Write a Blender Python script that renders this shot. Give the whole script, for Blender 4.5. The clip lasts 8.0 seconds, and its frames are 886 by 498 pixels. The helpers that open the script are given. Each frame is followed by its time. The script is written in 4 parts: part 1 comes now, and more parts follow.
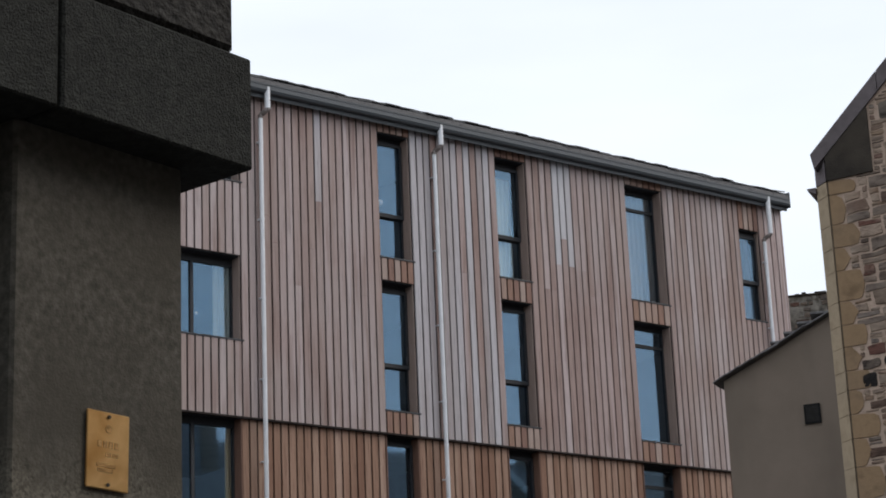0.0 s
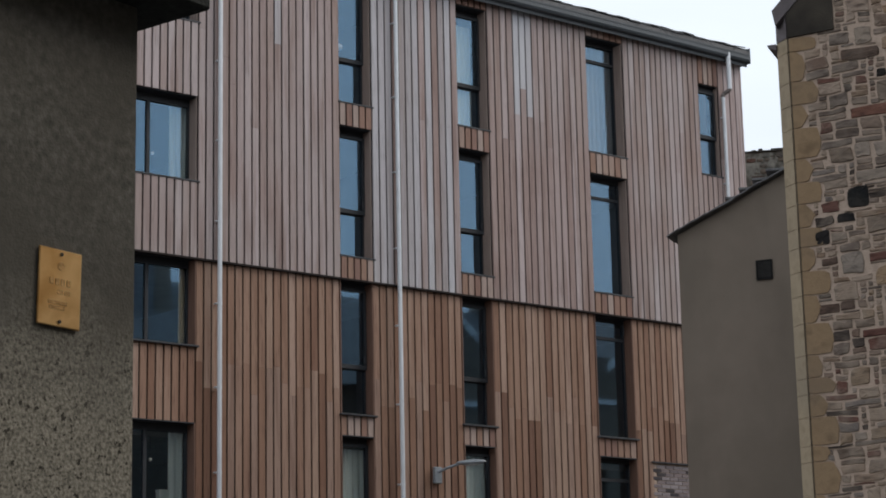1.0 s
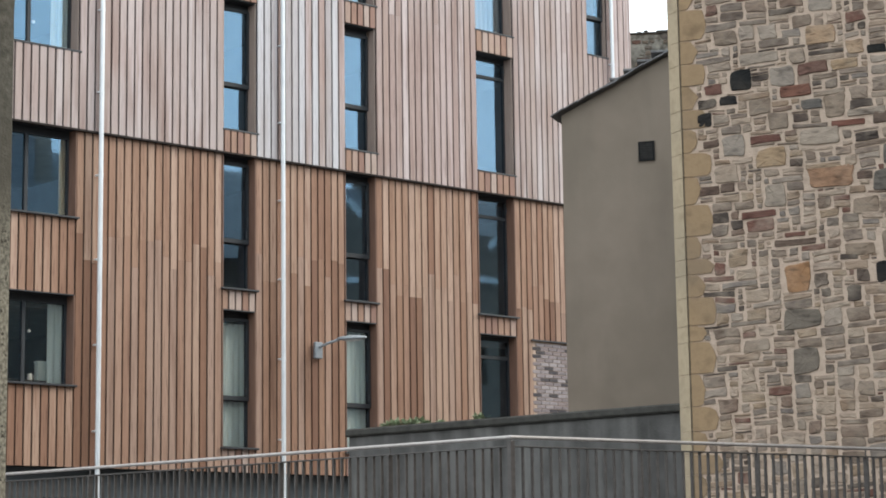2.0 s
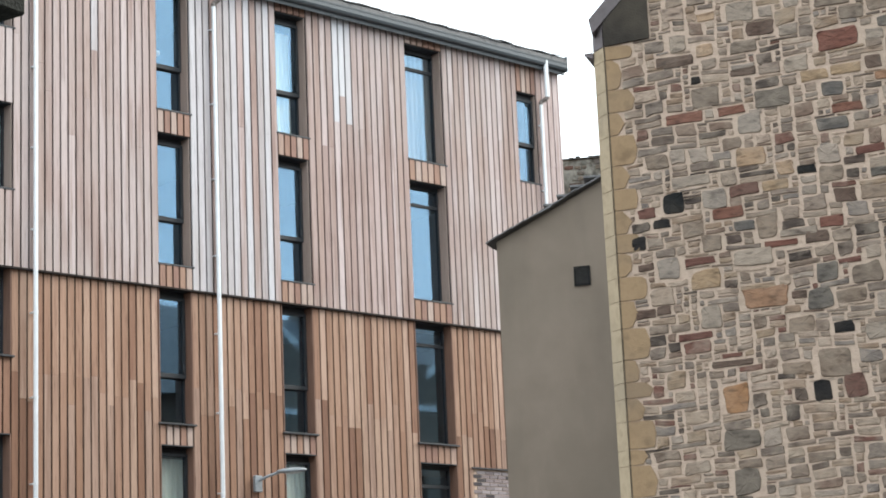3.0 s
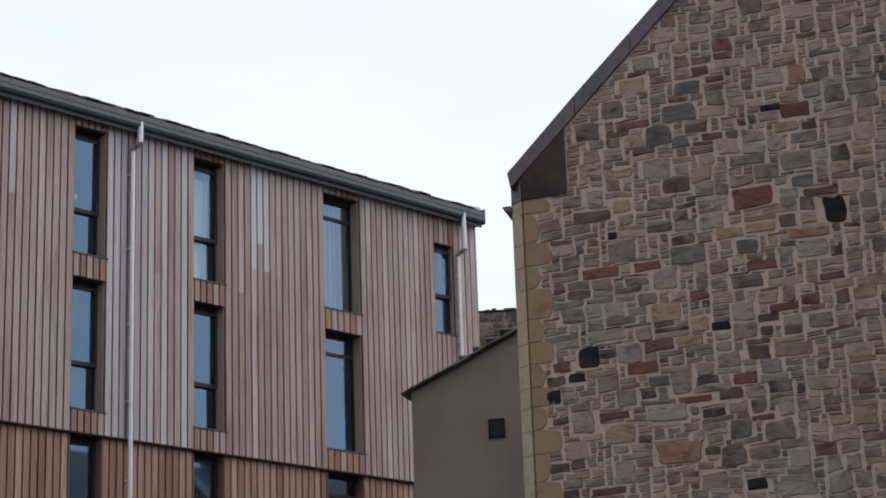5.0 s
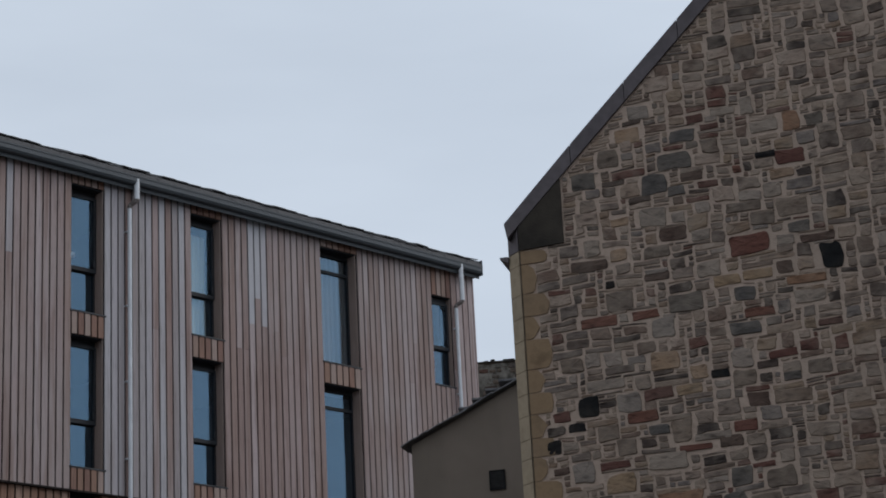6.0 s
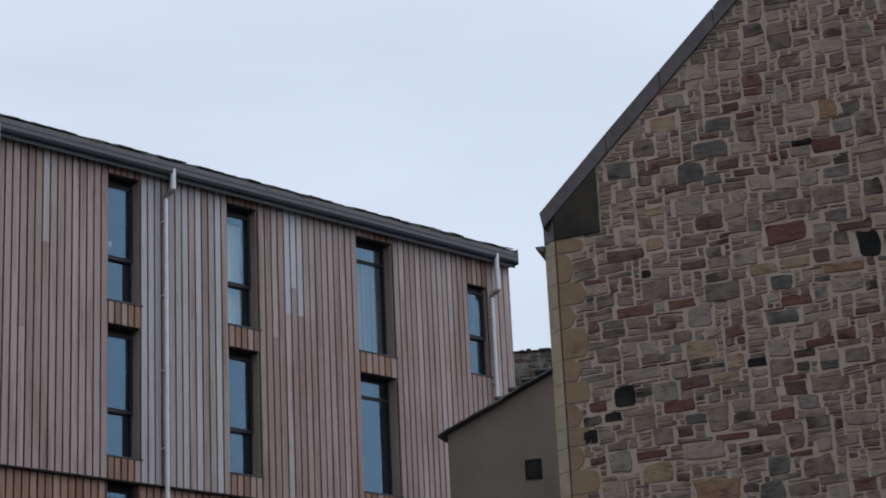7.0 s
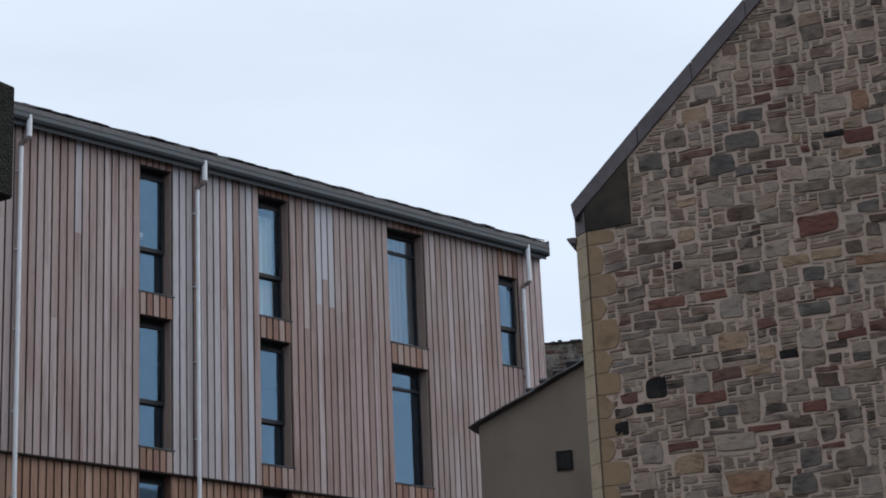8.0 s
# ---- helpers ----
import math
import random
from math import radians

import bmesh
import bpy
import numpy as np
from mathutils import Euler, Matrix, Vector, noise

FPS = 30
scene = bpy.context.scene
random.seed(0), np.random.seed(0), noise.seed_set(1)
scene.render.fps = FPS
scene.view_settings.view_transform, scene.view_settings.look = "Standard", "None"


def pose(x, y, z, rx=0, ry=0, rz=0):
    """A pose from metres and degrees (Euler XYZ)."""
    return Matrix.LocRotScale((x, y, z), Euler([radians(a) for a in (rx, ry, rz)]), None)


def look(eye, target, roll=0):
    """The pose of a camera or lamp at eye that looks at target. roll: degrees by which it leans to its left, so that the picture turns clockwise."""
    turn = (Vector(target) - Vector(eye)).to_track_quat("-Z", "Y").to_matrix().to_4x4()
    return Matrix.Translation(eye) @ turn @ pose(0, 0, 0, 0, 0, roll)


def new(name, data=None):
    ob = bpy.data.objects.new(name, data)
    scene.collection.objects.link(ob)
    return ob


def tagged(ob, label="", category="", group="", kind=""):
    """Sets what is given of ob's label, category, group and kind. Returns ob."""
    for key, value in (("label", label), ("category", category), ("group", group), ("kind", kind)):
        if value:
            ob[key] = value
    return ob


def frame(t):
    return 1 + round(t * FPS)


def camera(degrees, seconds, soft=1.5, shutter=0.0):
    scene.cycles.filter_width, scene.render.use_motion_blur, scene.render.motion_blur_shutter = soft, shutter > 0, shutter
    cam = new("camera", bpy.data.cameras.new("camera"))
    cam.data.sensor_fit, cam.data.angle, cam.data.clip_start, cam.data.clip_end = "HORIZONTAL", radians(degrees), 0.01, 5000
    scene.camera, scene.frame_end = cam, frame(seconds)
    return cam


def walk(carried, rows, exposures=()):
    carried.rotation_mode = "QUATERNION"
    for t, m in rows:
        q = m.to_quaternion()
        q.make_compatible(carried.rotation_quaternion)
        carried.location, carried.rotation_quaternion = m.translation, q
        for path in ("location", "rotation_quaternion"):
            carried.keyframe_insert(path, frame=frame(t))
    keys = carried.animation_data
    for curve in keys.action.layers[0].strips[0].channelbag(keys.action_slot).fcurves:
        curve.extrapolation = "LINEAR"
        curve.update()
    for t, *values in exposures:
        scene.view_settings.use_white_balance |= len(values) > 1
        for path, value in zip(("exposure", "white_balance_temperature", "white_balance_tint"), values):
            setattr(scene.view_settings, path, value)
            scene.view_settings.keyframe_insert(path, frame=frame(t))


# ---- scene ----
# ---- camera: stands at eye height on the street and turns ----
cam = camera(23.93, 8.0, soft=1.8)
EYE = (0.0, 0.0, 1.6)
# seconds, yaw, pitch, roll, sway to the right and up
ROWS = [
    (0.0, -37.339, 16.915, -2.471, 0.000, 0.000),
    (0.5, -37.165, 15.141, -1.916, 0.001, 0.000),
    (1.0, -38.417, 12.699, -1.208, 0.007, -0.002),
    (1.5, -40.027, 10.617, -0.762, 0.012, -0.004),
    (1.7, -40.701, 9.840, -0.671, 0.015, -0.005),
    (2.0, -41.600, 9.270, -0.830, 0.016, -0.005),
    (2.25, -42.280, 9.420, -1.270, 0.015, -0.005),
    (2.8, -43.291, 11.476, -2.305, 0.009, -0.003),
    (3.0, -43.479, 12.737, -2.527, 0.007, -0.002),
    (3.5, -44.083, 14.774, -2.611, 0.002, -0.001),
    (4.0, -44.712, 15.742, -2.132, 0.000, 0.000),
    (4.5, -45.331, 16.161, -1.653, -0.002, 0.000),
    (5.0, -46.038, 16.756, -2.032, -0.004, 0.001),
    (5.2, -46.210, 17.160, -2.170, -0.005, 0.001),
    (5.75, -46.360, 18.020, -2.750, -0.006, 0.002),
    (6.3, -45.967, 18.188, -3.203, -0.006, 0.002),
    (6.5, -45.736, 18.088, -3.042, -0.006, 0.002),
    (7.0, -45.138, 17.928, -2.789, -0.006, 0.002),
    (7.5, -44.560, 17.834, -2.537, -0.006, 0.002),
    (8.0, -44.231, 17.731, -2.514, -0.006, 0.002),
]
# seconds, stops, white balance in kelvin, tint
EXPOSURES = [(0.0, -0.26, 6450, 13), (0.5, -0.60, 6450, 13), (1.0, -0.32, 6400, 11), (1.5, 0.48, 6450, 7), (1.7, 0.70, 6450, 6), (2.8, 1.20, 6450, 6),
             (3.0, 1.12, 6450, 6), (3.5, 0.61, 6400, 11), (4.0, 0.09, 6400, 12), (4.5, -0.09, 6400, 13), (5.0, -0.29, 6400, 14), (6.3, -0.97, 6000, 11),
             (6.5, -0.86, 6000, 11), (7.0, -0.69, 6000, 12), (7.5, -0.56, 6000, 12), (8.0, -0.51, 6000, 12)]
walk(cam, [(t, pose(EYE[0] + 0.74 * sx, EYE[1] - 0.67 * sx, EYE[2] + sz, 90 + pitch, 0, yaw) @ pose(0, 0, 0, 0, 0, roll)) for t, yaw, pitch, roll, sx, sz in ROWS], EXPOSURES)

# ---- light: a bright veiled sky, the sun soft behind cloud ----
SUN_AZ, SUN_EL = 122.0, 44.0
world = bpy.data.worlds.new("sky")
scene.world = world
world.use_nodes = True
wn, wl = world.node_tree.nodes, world.node_tree.links
wn.clear()
sky = wn.new("ShaderNodeTexSky")
sky.sky_type, sky.sun_disc = "NISHITA", False
sky.sun_elevation, sky.sun_rotation = radians(SUN_EL), radians(SUN_AZ)
sky.dust_density, sky.air_density, sky.ozone_density = 3.0, 1.0, 1.5
wco, wmap, wno, wra, wmx = (wn.new(n) for n in ("ShaderNodeTexCoord", "ShaderNodeMapping", "ShaderNodeTexNoise", "ShaderNodeValToRGB", "ShaderNodeMix"))
wmap.inputs["Scale"].default_value = (2.0, 2.0, 9.0)
wno.inputs["Scale"].default_value, wno.inputs["Detail"].default_value = 1.6, 6.0
wra.color_ramp.elements[0].position, wra.color_ramp.elements[1].position = 0.35, 0.75
wra.color_ramp.elements[0].color, wra.color_ramp.elements[1].color = (0.80, 0.80, 0.80, 1), (0.93, 0.93, 0.93, 1)
wmx.data_type = "RGBA"
wmx.inputs["B"].default_value = (12.6, 13.65, 14.5, 1)
bg, wout = wn.new("ShaderNodeBackground"), wn.new("ShaderNodeOutputWorld")
bg.inputs["Strength"].default_value = 0.1
wl.new(wco.outputs["Generated"], wmap.inputs["Vector"])
wl.new(wmap.outputs["Vector"], wno.inputs["Vector"])
wl.new(wno.outputs["Fac"], wra.inputs["Fac"])
wl.new(wra.outputs["Color"], wmx.inputs["Factor"])
wl.new(sky.outputs["Color"], wmx.inputs["A"])
wl.new(wmx.outputs["Result"], bg.inputs["Color"])
wl.new(bg.outputs["Background"], wout.inputs["Surface"])
sun = new("sun", bpy.data.lights.new("sun", "SUN"))
sun.data.energy, sun.data.angle, sun.data.color = 1.42, radians(24), (1.0, 0.93, 0.84)
SUN_DIR = Vector((math.sin(radians(SUN_AZ)) * math.cos(radians(SUN_EL)), math.cos(radians(SUN_AZ)) * math.cos(radians(SUN_EL)), math.sin(radians(SUN_EL))))
sun.matrix_world = look((0, 0, 40), Vector((0, 0, 40)) - SUN_DIR)


# ---- materials ----
def material(name, ramp, scale=6.0, stretch=(1, 1, 1), rough=0.8, bump=0.2, bump_scale=60.0, metal=0.0, per_object=0.0, island=0.0,
             stain=None, stain_scale=0.7, stain_amount=0.4, coat=0.0, tones=None, streak=None, streak_amount=0.4, streak_scale=(7, 7, 0.45)):
    """ramp: colours from low to high of a grain noise; tones: colours picked per object; stain: a second colour in large soft patches."""
    m = bpy.data.materials.new(name)
    m.use_nodes = True
    n, l = m.node_tree.nodes, m.node_tree.links
    b = n["Principled BSDF"]
    b.inputs["Roughness"].default_value, b.inputs["Metallic"].default_value = rough, metal
    b.inputs["Coat Weight"].default_value = coat
    if rough >= 0.85:
        b.inputs["Specular IOR Level"].default_value = 0.2
    co, mp, no = n.new("ShaderNodeTexCoord"), n.new("ShaderNodeMapping"), n.new("ShaderNodeTexNoise")
    geo, info = n.new("ShaderNodeNewGeometry"), n.new("ShaderNodeObjectInfo")
    mp.inputs["Scale"].default_value = stretch
    no.inputs["Scale"].default_value, no.inputs["Detail"].default_value = scale, 5.0
    no.noise_dimensions = "4D"
    l.new(geo.outputs["Position"], mp.inputs["Vector"])
    l.new(mp.outputs["Vector"], no.inputs["Vector"])
    picker = geo.outputs["Random Per Island"] if island else info.outputs["Random"]
    mul = n.new("ShaderNodeMath")
    mul.operation = "MULTIPLY"
    mul.inputs[1].default_value = 37.0 if (per_object or island or tones) else 0.0
    l.new(picker, mul.inputs[0])
    l.new(mul.outputs[0], no.inputs["W"])
    cr = n.new("ShaderNodeValToRGB")
    els = cr.color_ramp.elements
    while len(els) < len(ramp):
        els.new(0.5)
    for i, c in enumerate(ramp):
        els[i].position = 0.28 + 0.44 * i / max(1, len(ramp) - 1)
        els[i].color = (*c, 1)
    l.new(no.outputs["Fac"], cr.inputs["Fac"])
    col = cr.outputs["Color"]
    if tones:
        tr = n.new("ShaderNodeValToRGB")
        tr.color_ramp.interpolation = "LINEAR" if per_object < 0 else "CONSTANT"
        te = tr.color_ramp.elements
        while len(te) < len(tones):
            te.new(0.5)
        for i, c in enumerate(tones):
            te[i].position = i / len(tones)
            te[i].color = (*c, 1)
        l.new(picker, tr.inputs["Fac"])
        mx = n.new("ShaderNodeMix")
        mx.data_type, mx.blend_type = "RGBA", "MULTIPLY"
        mx.inputs["Factor"].default_value = 1.0
        l.new(tr.outputs["Color"], mx.inputs["A"])
        l.new(col, mx.inputs["B"])
        col = mx.outputs["Result"]
    if stain:
        sn, sr, mx = n.new("ShaderNodeTexNoise"), n.new("ShaderNodeValToRGB"), n.new("ShaderNodeMix")
        sn.inputs["Scale"].default_value, sn.inputs["Detail"].default_value = stain_scale, 7.0
        sr.color_ramp.elements[0].position, sr.color_ramp.elements[1].position = 0.42, 0.68
        sr.color_ramp.elements[0].color = (0, 0, 0, 1)
        sr.color_ramp.elements[1].color = (stain_amount,) * 3 + (1,)
        mx.data_type = "RGBA"
        mx.inputs["B"].default_value = (*stain, 1)
        l.new(geo.outputs["Position"], sn.inputs["Vector"])
        l.new(sn.outputs["Fac"], sr.inputs["Fac"])
        l.new(sr.outputs["Color"], mx.inputs["Factor"])
        l.new(col, mx.inputs["A"])
        col = mx.outputs["Result"]
    if streak:
        km, kn, kr, mx = n.new("ShaderNodeMapping"), n.new("ShaderNodeTexNoise"), n.new("ShaderNodeValToRGB"), n.new("ShaderNodeMix")
        km.inputs["Scale"].default_value = streak_scale
        kn.inputs["Scale"].default_value, kn.inputs["Detail"].default_value = 1.0, 5.0
        kr.color_ramp.elements[0].position, kr.color_ramp.elements[1].position = 0.48, 0.72
        kr.color_ramp.elements[0].color = (0, 0, 0, 1)
        kr.color_ramp.elements[1].color = (streak_amount,) * 3 + (1,)
        mx.data_type = "RGBA"
        mx.inputs["B"].default_value = (*streak, 1)
        l.new(geo.outputs["Position"], km.inputs["Vector"])
        l.new(km.outputs["Vector"], kn.inputs["Vector"])
        l.new(kn.outputs["Fac"], kr.inputs["Fac"])
        l.new(kr.outputs["Color"], mx.inputs["Factor"])
        l.new(col, mx.inputs["A"])
        col = mx.outputs["Result"]
    l.new(col, b.inputs["Base Color"])
    if bump:
        bn, bp = n.new("ShaderNodeTexNoise"), n.new("ShaderNodeBump")
        bn.inputs["Scale"].default_value, bn.inputs["Detail"].default_value = bump_scale, 4.0
        bp.inputs["Strength"].default_value, bp.inputs["Distance"].default_value = bump, 0.02
        l.new(mp.outputs["Vector"], bn.inputs["Vector"])
        l.new(bn.outputs["Fac"], bp.inputs["Height"])
        l.new(bp.outputs["Normal"], b.inputs["Normal"])
    return m


GRAIN = (9, 9, 0.5)
M_UPPER = material("weathered_cedar", [(0.64, 0.61, 0.60), (1.0, 1.0, 1.0), (1.12, 1.12, 1.12), (0.80, 0.78, 0.77)], 5, GRAIN, 0.75, 0.12, 8, per_object=1,
                   tones=[(0.350, 0.258, 0.234), (0.401, 0.307, 0.289), (0.314, 0.222, 0.199), (0.436, 0.347, 0.332), (0.371, 0.277, 0.257), (0.335, 0.240, 0.215), (0.467, 0.379, 0.368), (0.385, 0.294, 0.275), (0.340, 0.242, 0.211)],
                   stain=(0.443, 0.408, 0.399), stain_scale=0.33, stain_amount=0.45, streak=(0.21, 0.125, 0.098), streak_amount=0.7)
M_SILVER = material("silvered_cedar", [(0.652, 0.643, 0.630), (1.0, 1.0, 1.0), (1.08, 1.08, 1.09), (0.792, 0.794, 0.787)], 5, GRAIN, 0.7, 0.12, 8, per_object=1,
                    tones=[(0.407, 0.371, 0.375), (0.459, 0.426, 0.439), (0.372, 0.328, 0.327), (0.485, 0.461, 0.478), (0.424, 0.388, 0.397)],
                    streak=(0.279, 0.208, 0.176), streak_amount=0.4)
M_BLEACHED = material("bleached_cedar", [(0.82, 0.82, 0.83), (1.0, 1.0, 1.0), (0.9, 0.9, 0.91)], 5, GRAIN, 0.7, 0.12, 8, per_object=1, tones=[(0.54, 0.525, 0.545), (0.50, 0.475, 0.49)])
M_LOWER = material("fresher_cedar", [(0.524, 0.438, 0.413), (1.0, 1.0, 1.0), (1.10, 1.10, 1.10), (0.641, 0.549, 0.525)], 5, GRAIN, 0.7, 0.12, 8, per_object=1, streak=(0.169, 0.072, 0.037), streak_amount=0.6,
                   tones=[(0.280, 0.160, 0.105), (0.333, 0.206, 0.144), (0.247, 0.132, 0.083), (0.380, 0.250, 0.186), (0.290, 0.170, 0.112), (0.343, 0.220, 0.157), (0.221, 0.113, 0.070), (0.314, 0.188, 0.128)])
M_LOWEST = material("rich_brown_cedar", [(0.557, 0.522, 0.515), (1.0, 1.0, 1.0), (1.08, 1.08, 1.08), (0.706, 0.678, 0.674)], 5, GRAIN, 0.7, 0.12, 8, per_object=1, streak=(0.130, 0.057, 0.033), streak_amount=0.6,
                    tones=[(0.257, 0.139, 0.087), (0.316, 0.194, 0.137), (0.200, 0.099, 0.058), (0.346, 0.225, 0.163), (0.279, 0.158, 0.105), (0.176, 0.084, 0.050), (0.307, 0.198, 0.148)])
M_SPANDREL = material("sheltered_cedar", [(0.6, 0.6, 0.6), (1.0, 1.0, 1.0), (0.8, 0.8, 0.8)], 5, GRAIN, 0.65, 0.12, 8, per_object=1,
                      tones=[(0.31, 0.18, 0.125), (0.36, 0.24, 0.19), (0.25, 0.135, 0.10), (0.40, 0.295, 0.25), (0.28, 0.155, 0.11)])
M_MEMBRANE = material("black_membrane", [(0.022, 0.017, 0.016), (0.034, 0.026, 0.024)], 9, rough=0.9)
M_LINING = material("reveal_wood", [(0.25, 0.185, 0.155), (0.35, 0.27, 0.235)], 5, GRAIN, 0.7, 0.1, 8)
M_LINING_RED = material("sheltered_reveal_wood", [(0.13, 0.068, 0.046), (0.21, 0.115, 0.080)], 5, GRAIN, 0.7, 0.1, 8)
M_FRAME = material("dark_window_frame", [(0.016, 0.018, 0.022), (0.024, 0.026, 0.03)], 12, rough=0.65, bump=0.0)
M_SILL = material("dark_metal_sill", [(0.03, 0.03, 0.033), (0.045, 0.045, 0.05)], 12, rough=0.45, bump=0.03)
M_FASCIA = material("grey_fascia", [(0.056, 0.064, 0.070), (0.076, 0.084, 0.092)], 3, (0.3, 3, 3), 0.5, 0.05, 20)
M_GUTTER = material("grey_gutter", [(0.060, 0.069, 0.077), (0.080, 0.090, 0.100)], 3, (0.3, 3, 3), 0.45, 0.04, 20)
M_SLATE = material("slate", [(0.072, 0.070, 0.073), (0.150, 0.146, 0.146), (0.104, 0.100, 0.101)], 9, rough=0.75, bump=0.4, bump_scale=30, per_object=1)
M_GALV = material("galvanised_pipe", [(0.60, 0.61, 0.63), (0.74, 0.75, 0.77)], 14, (1, 1, 0.3), 0.42, 0.05, 30, metal=0.3)
M_ELBOW = material("weathered_elbow", [(0.20, 0.17, 0.155), (0.30, 0.265, 0.25)], 14, rough=0.55, metal=0.3, bump=0.05)
M_BRICK = material("buff_brick", [(0.8, 0.8, 0.8), (1, 1, 1)], 20, rough=0.85, bump=0.3, per_object=1,
                   tones=[(0.30, 0.25, 0.25), (0.34, 0.29, 0.29), (0.26, 0.215, 0.215), (0.08, 0.07, 0.075), (0.32, 0.275, 0.275), (0.37, 0.32, 0.32), (0.29, 0.235, 0.23), (0.09, 0.078, 0.08), (0.25, 0.21, 0.21)])
M_MORTAR = material("lime_mortar", [(0.391, 0.291, 0.226), (0.536, 0.407, 0.322), (0.464, 0.349, 0.274)], 11, rough=0.9, bump=0.5, bump_scale=70,
                    stain=(0.412, 0.320, 0.250), stain_amount=0.5)
BEDDED = (1.0, 1.0, 2.6)
TONES_RUBBLE = [(0.265, 0.203, 0.159), (0.324, 0.246, 0.190), (0.214, 0.160, 0.126), (0.283, 0.203, 0.141), (0.168, 0.129, 0.106), (0.247, 0.188, 0.149), (0.117, 0.087, 0.071),
                (0.151, 0.075, 0.058), (0.349, 0.262, 0.207), (0.195, 0.154, 0.128), (0.314, 0.229, 0.171), (0.232, 0.176, 0.142), (0.077, 0.059, 0.050), (0.195, 0.133, 0.102),
                (0.366, 0.279, 0.220), (0.181, 0.132, 0.102), (0.197, 0.163, 0.144), (0.249, 0.173, 0.122), (0.298, 0.239, 0.198), (0.335, 0.255, 0.196)]
RUBBLE_GRAIN = [(0.34, 0.32, 0.31), (0.82, 0.81, 0.80), (1.10, 1.09, 1.07), (0.55, 0.53, 0.51)]
SMEAR = (0.44, 0.36, 0.285)


def stone_kind(name, tones, smear=0.35, island=0):
    """Bedded stone of a few near tones, with mortar smeared over it in patches."""
    return material(name, RUBBLE_GRAIN, 8, BEDDED, 0.88, 0.45, 42, per_object=1, island=island, tones=tones, stain=SMEAR, stain_scale=5.5, stain_amount=smear)


M_RUBBLE = stone_kind("rubble_stone", TONES_RUBBLE, 0.38)
M_RUBBLE_FAR = stone_kind("rubble_stone_rest", TONES_RUBBLE, 0.38, 1)
M_RED = stone_kind("red_sandstone", [(0.164, 0.072, 0.054), (0.135, 0.062, 0.049), (0.184, 0.086, 0.062)], 0.05)
M_BLACK = stone_kind("black_whinstone", [(0.014, 0.014, 0.014), (0.019, 0.017, 0.017)], 0.05)
M_UMBER = stone_kind("umber_stone", [(0.112, 0.073, 0.057), (0.129, 0.068, 0.054), (0.093, 0.067, 0.056), (0.121, 0.083, 0.065)], 0.12)
M_BROWN = stone_kind("ochre_sandstone", [(0.304, 0.165, 0.087), (0.278, 0.160, 0.100)], 0.1)
M_GREYST = stone_kind("blue_grey_stone", [(0.126, 0.109, 0.095), (0.143, 0.118, 0.097), (0.109, 0.097, 0.089)], 0.2)
M_TAN = stone_kind("tan_sandstone", [(0.326, 0.225, 0.142), (0.299, 0.200, 0.133), (0.347, 0.233, 0.152)], 0.25)
M_PALE = stone_kind("pale_grey_sandstone", [(0.284, 0.229, 0.186), (0.312, 0.249, 0.200), (0.270, 0.223, 0.188)], 0.3)
M_DUN = stone_kind("dun_sandstone", [(0.201, 0.150, 0.115), (0.223, 0.163, 0.122), (0.183, 0.141, 0.111)], 0.25)
M_QUOIN = material("yellow_sandstone_dressing", [(0.207, 0.137, 0.080), (0.311, 0.210, 0.123), (0.258, 0.172, 0.100)], 7, rough=0.85, bump=0.3, bump_scale=60,
                   stain=(0.165, 0.127, 0.098), stain_scale=0.9, stain_amount=0.5)
# dressing stone again, lightened: skylight on the chamfer is put into its colour
M_CHAMFER = material("skylit_chamfer_stone", [(0.292, 0.226, 0.149), (0.400, 0.314, 0.214), (0.335, 0.261, 0.176)], 7, rough=0.85, bump=0.3, bump_scale=60, stain=(0.238, 0.199, 0.153), stain_scale=0.9, stain_amount=0.5)
M_COPING = material("skew_coping_stone", [(0.122, 0.105, 0.106), (0.180, 0.154, 0.158)], 8, rough=0.85, bump=0.4, bump_scale=50, stain=(0.072, 0.063, 0.066), stain_scale=1.5)
M_GROOVE = material("dark_brown_groove", [(0.075, 0.058, 0.040), (0.125, 0.098, 0.068)], 8, rough=0.9, bump=0.3)
M_PUTT = material("sooty_skewputt_stone", [(0.024, 0.020, 0.017), (0.055, 0.046, 0.037)], 6, rough=0.85, bump=0.4, bump_scale=50, stain=(0.085, 0.07, 0.052), stain_scale=2.0)
M_RENDER = material("grey_cement_render", [(0.210, 0.167, 0.132), (0.248, 0.200, 0.160)], 2.2, rough=0.9, bump=0.25, bump_scale=120,
                    stain=(0.171, 0.142, 0.111), stain_scale=0.5, stain_amount=0.6, streak=(0.128, 0.107, 0.085), streak_amount=0.35, streak_scale=(1.6, 1.6, 0.35))
M_DARKWALL = material("damp_dark_wall", [(0.045, 0.042, 0.04), (0.11, 0.104, 0.10), (0.07, 0.066, 0.063)], 2.6, (1, 1, 0.5), 0.85, 0.4, 60, stain=(0.04, 0.038, 0.036), stain_scale=1.3, stain_amount=0.7, streak=(0.22, 0.21, 0.20), streak_amount=0.5, streak_scale=(3, 3, 0.3))
M_OLDWALL = material("mossy_old_wall", [(0.045, 0.042, 0.036), (0.12, 0.112, 0.095), (0.30, 0.285, 0.25), (0.09, 0.085, 0.074)], 4, rough=0.9, bump=0.5, bump_scale=30, stain=(0.05, 0.05, 0.045), stain_scale=1.8, stain_amount=0.7)
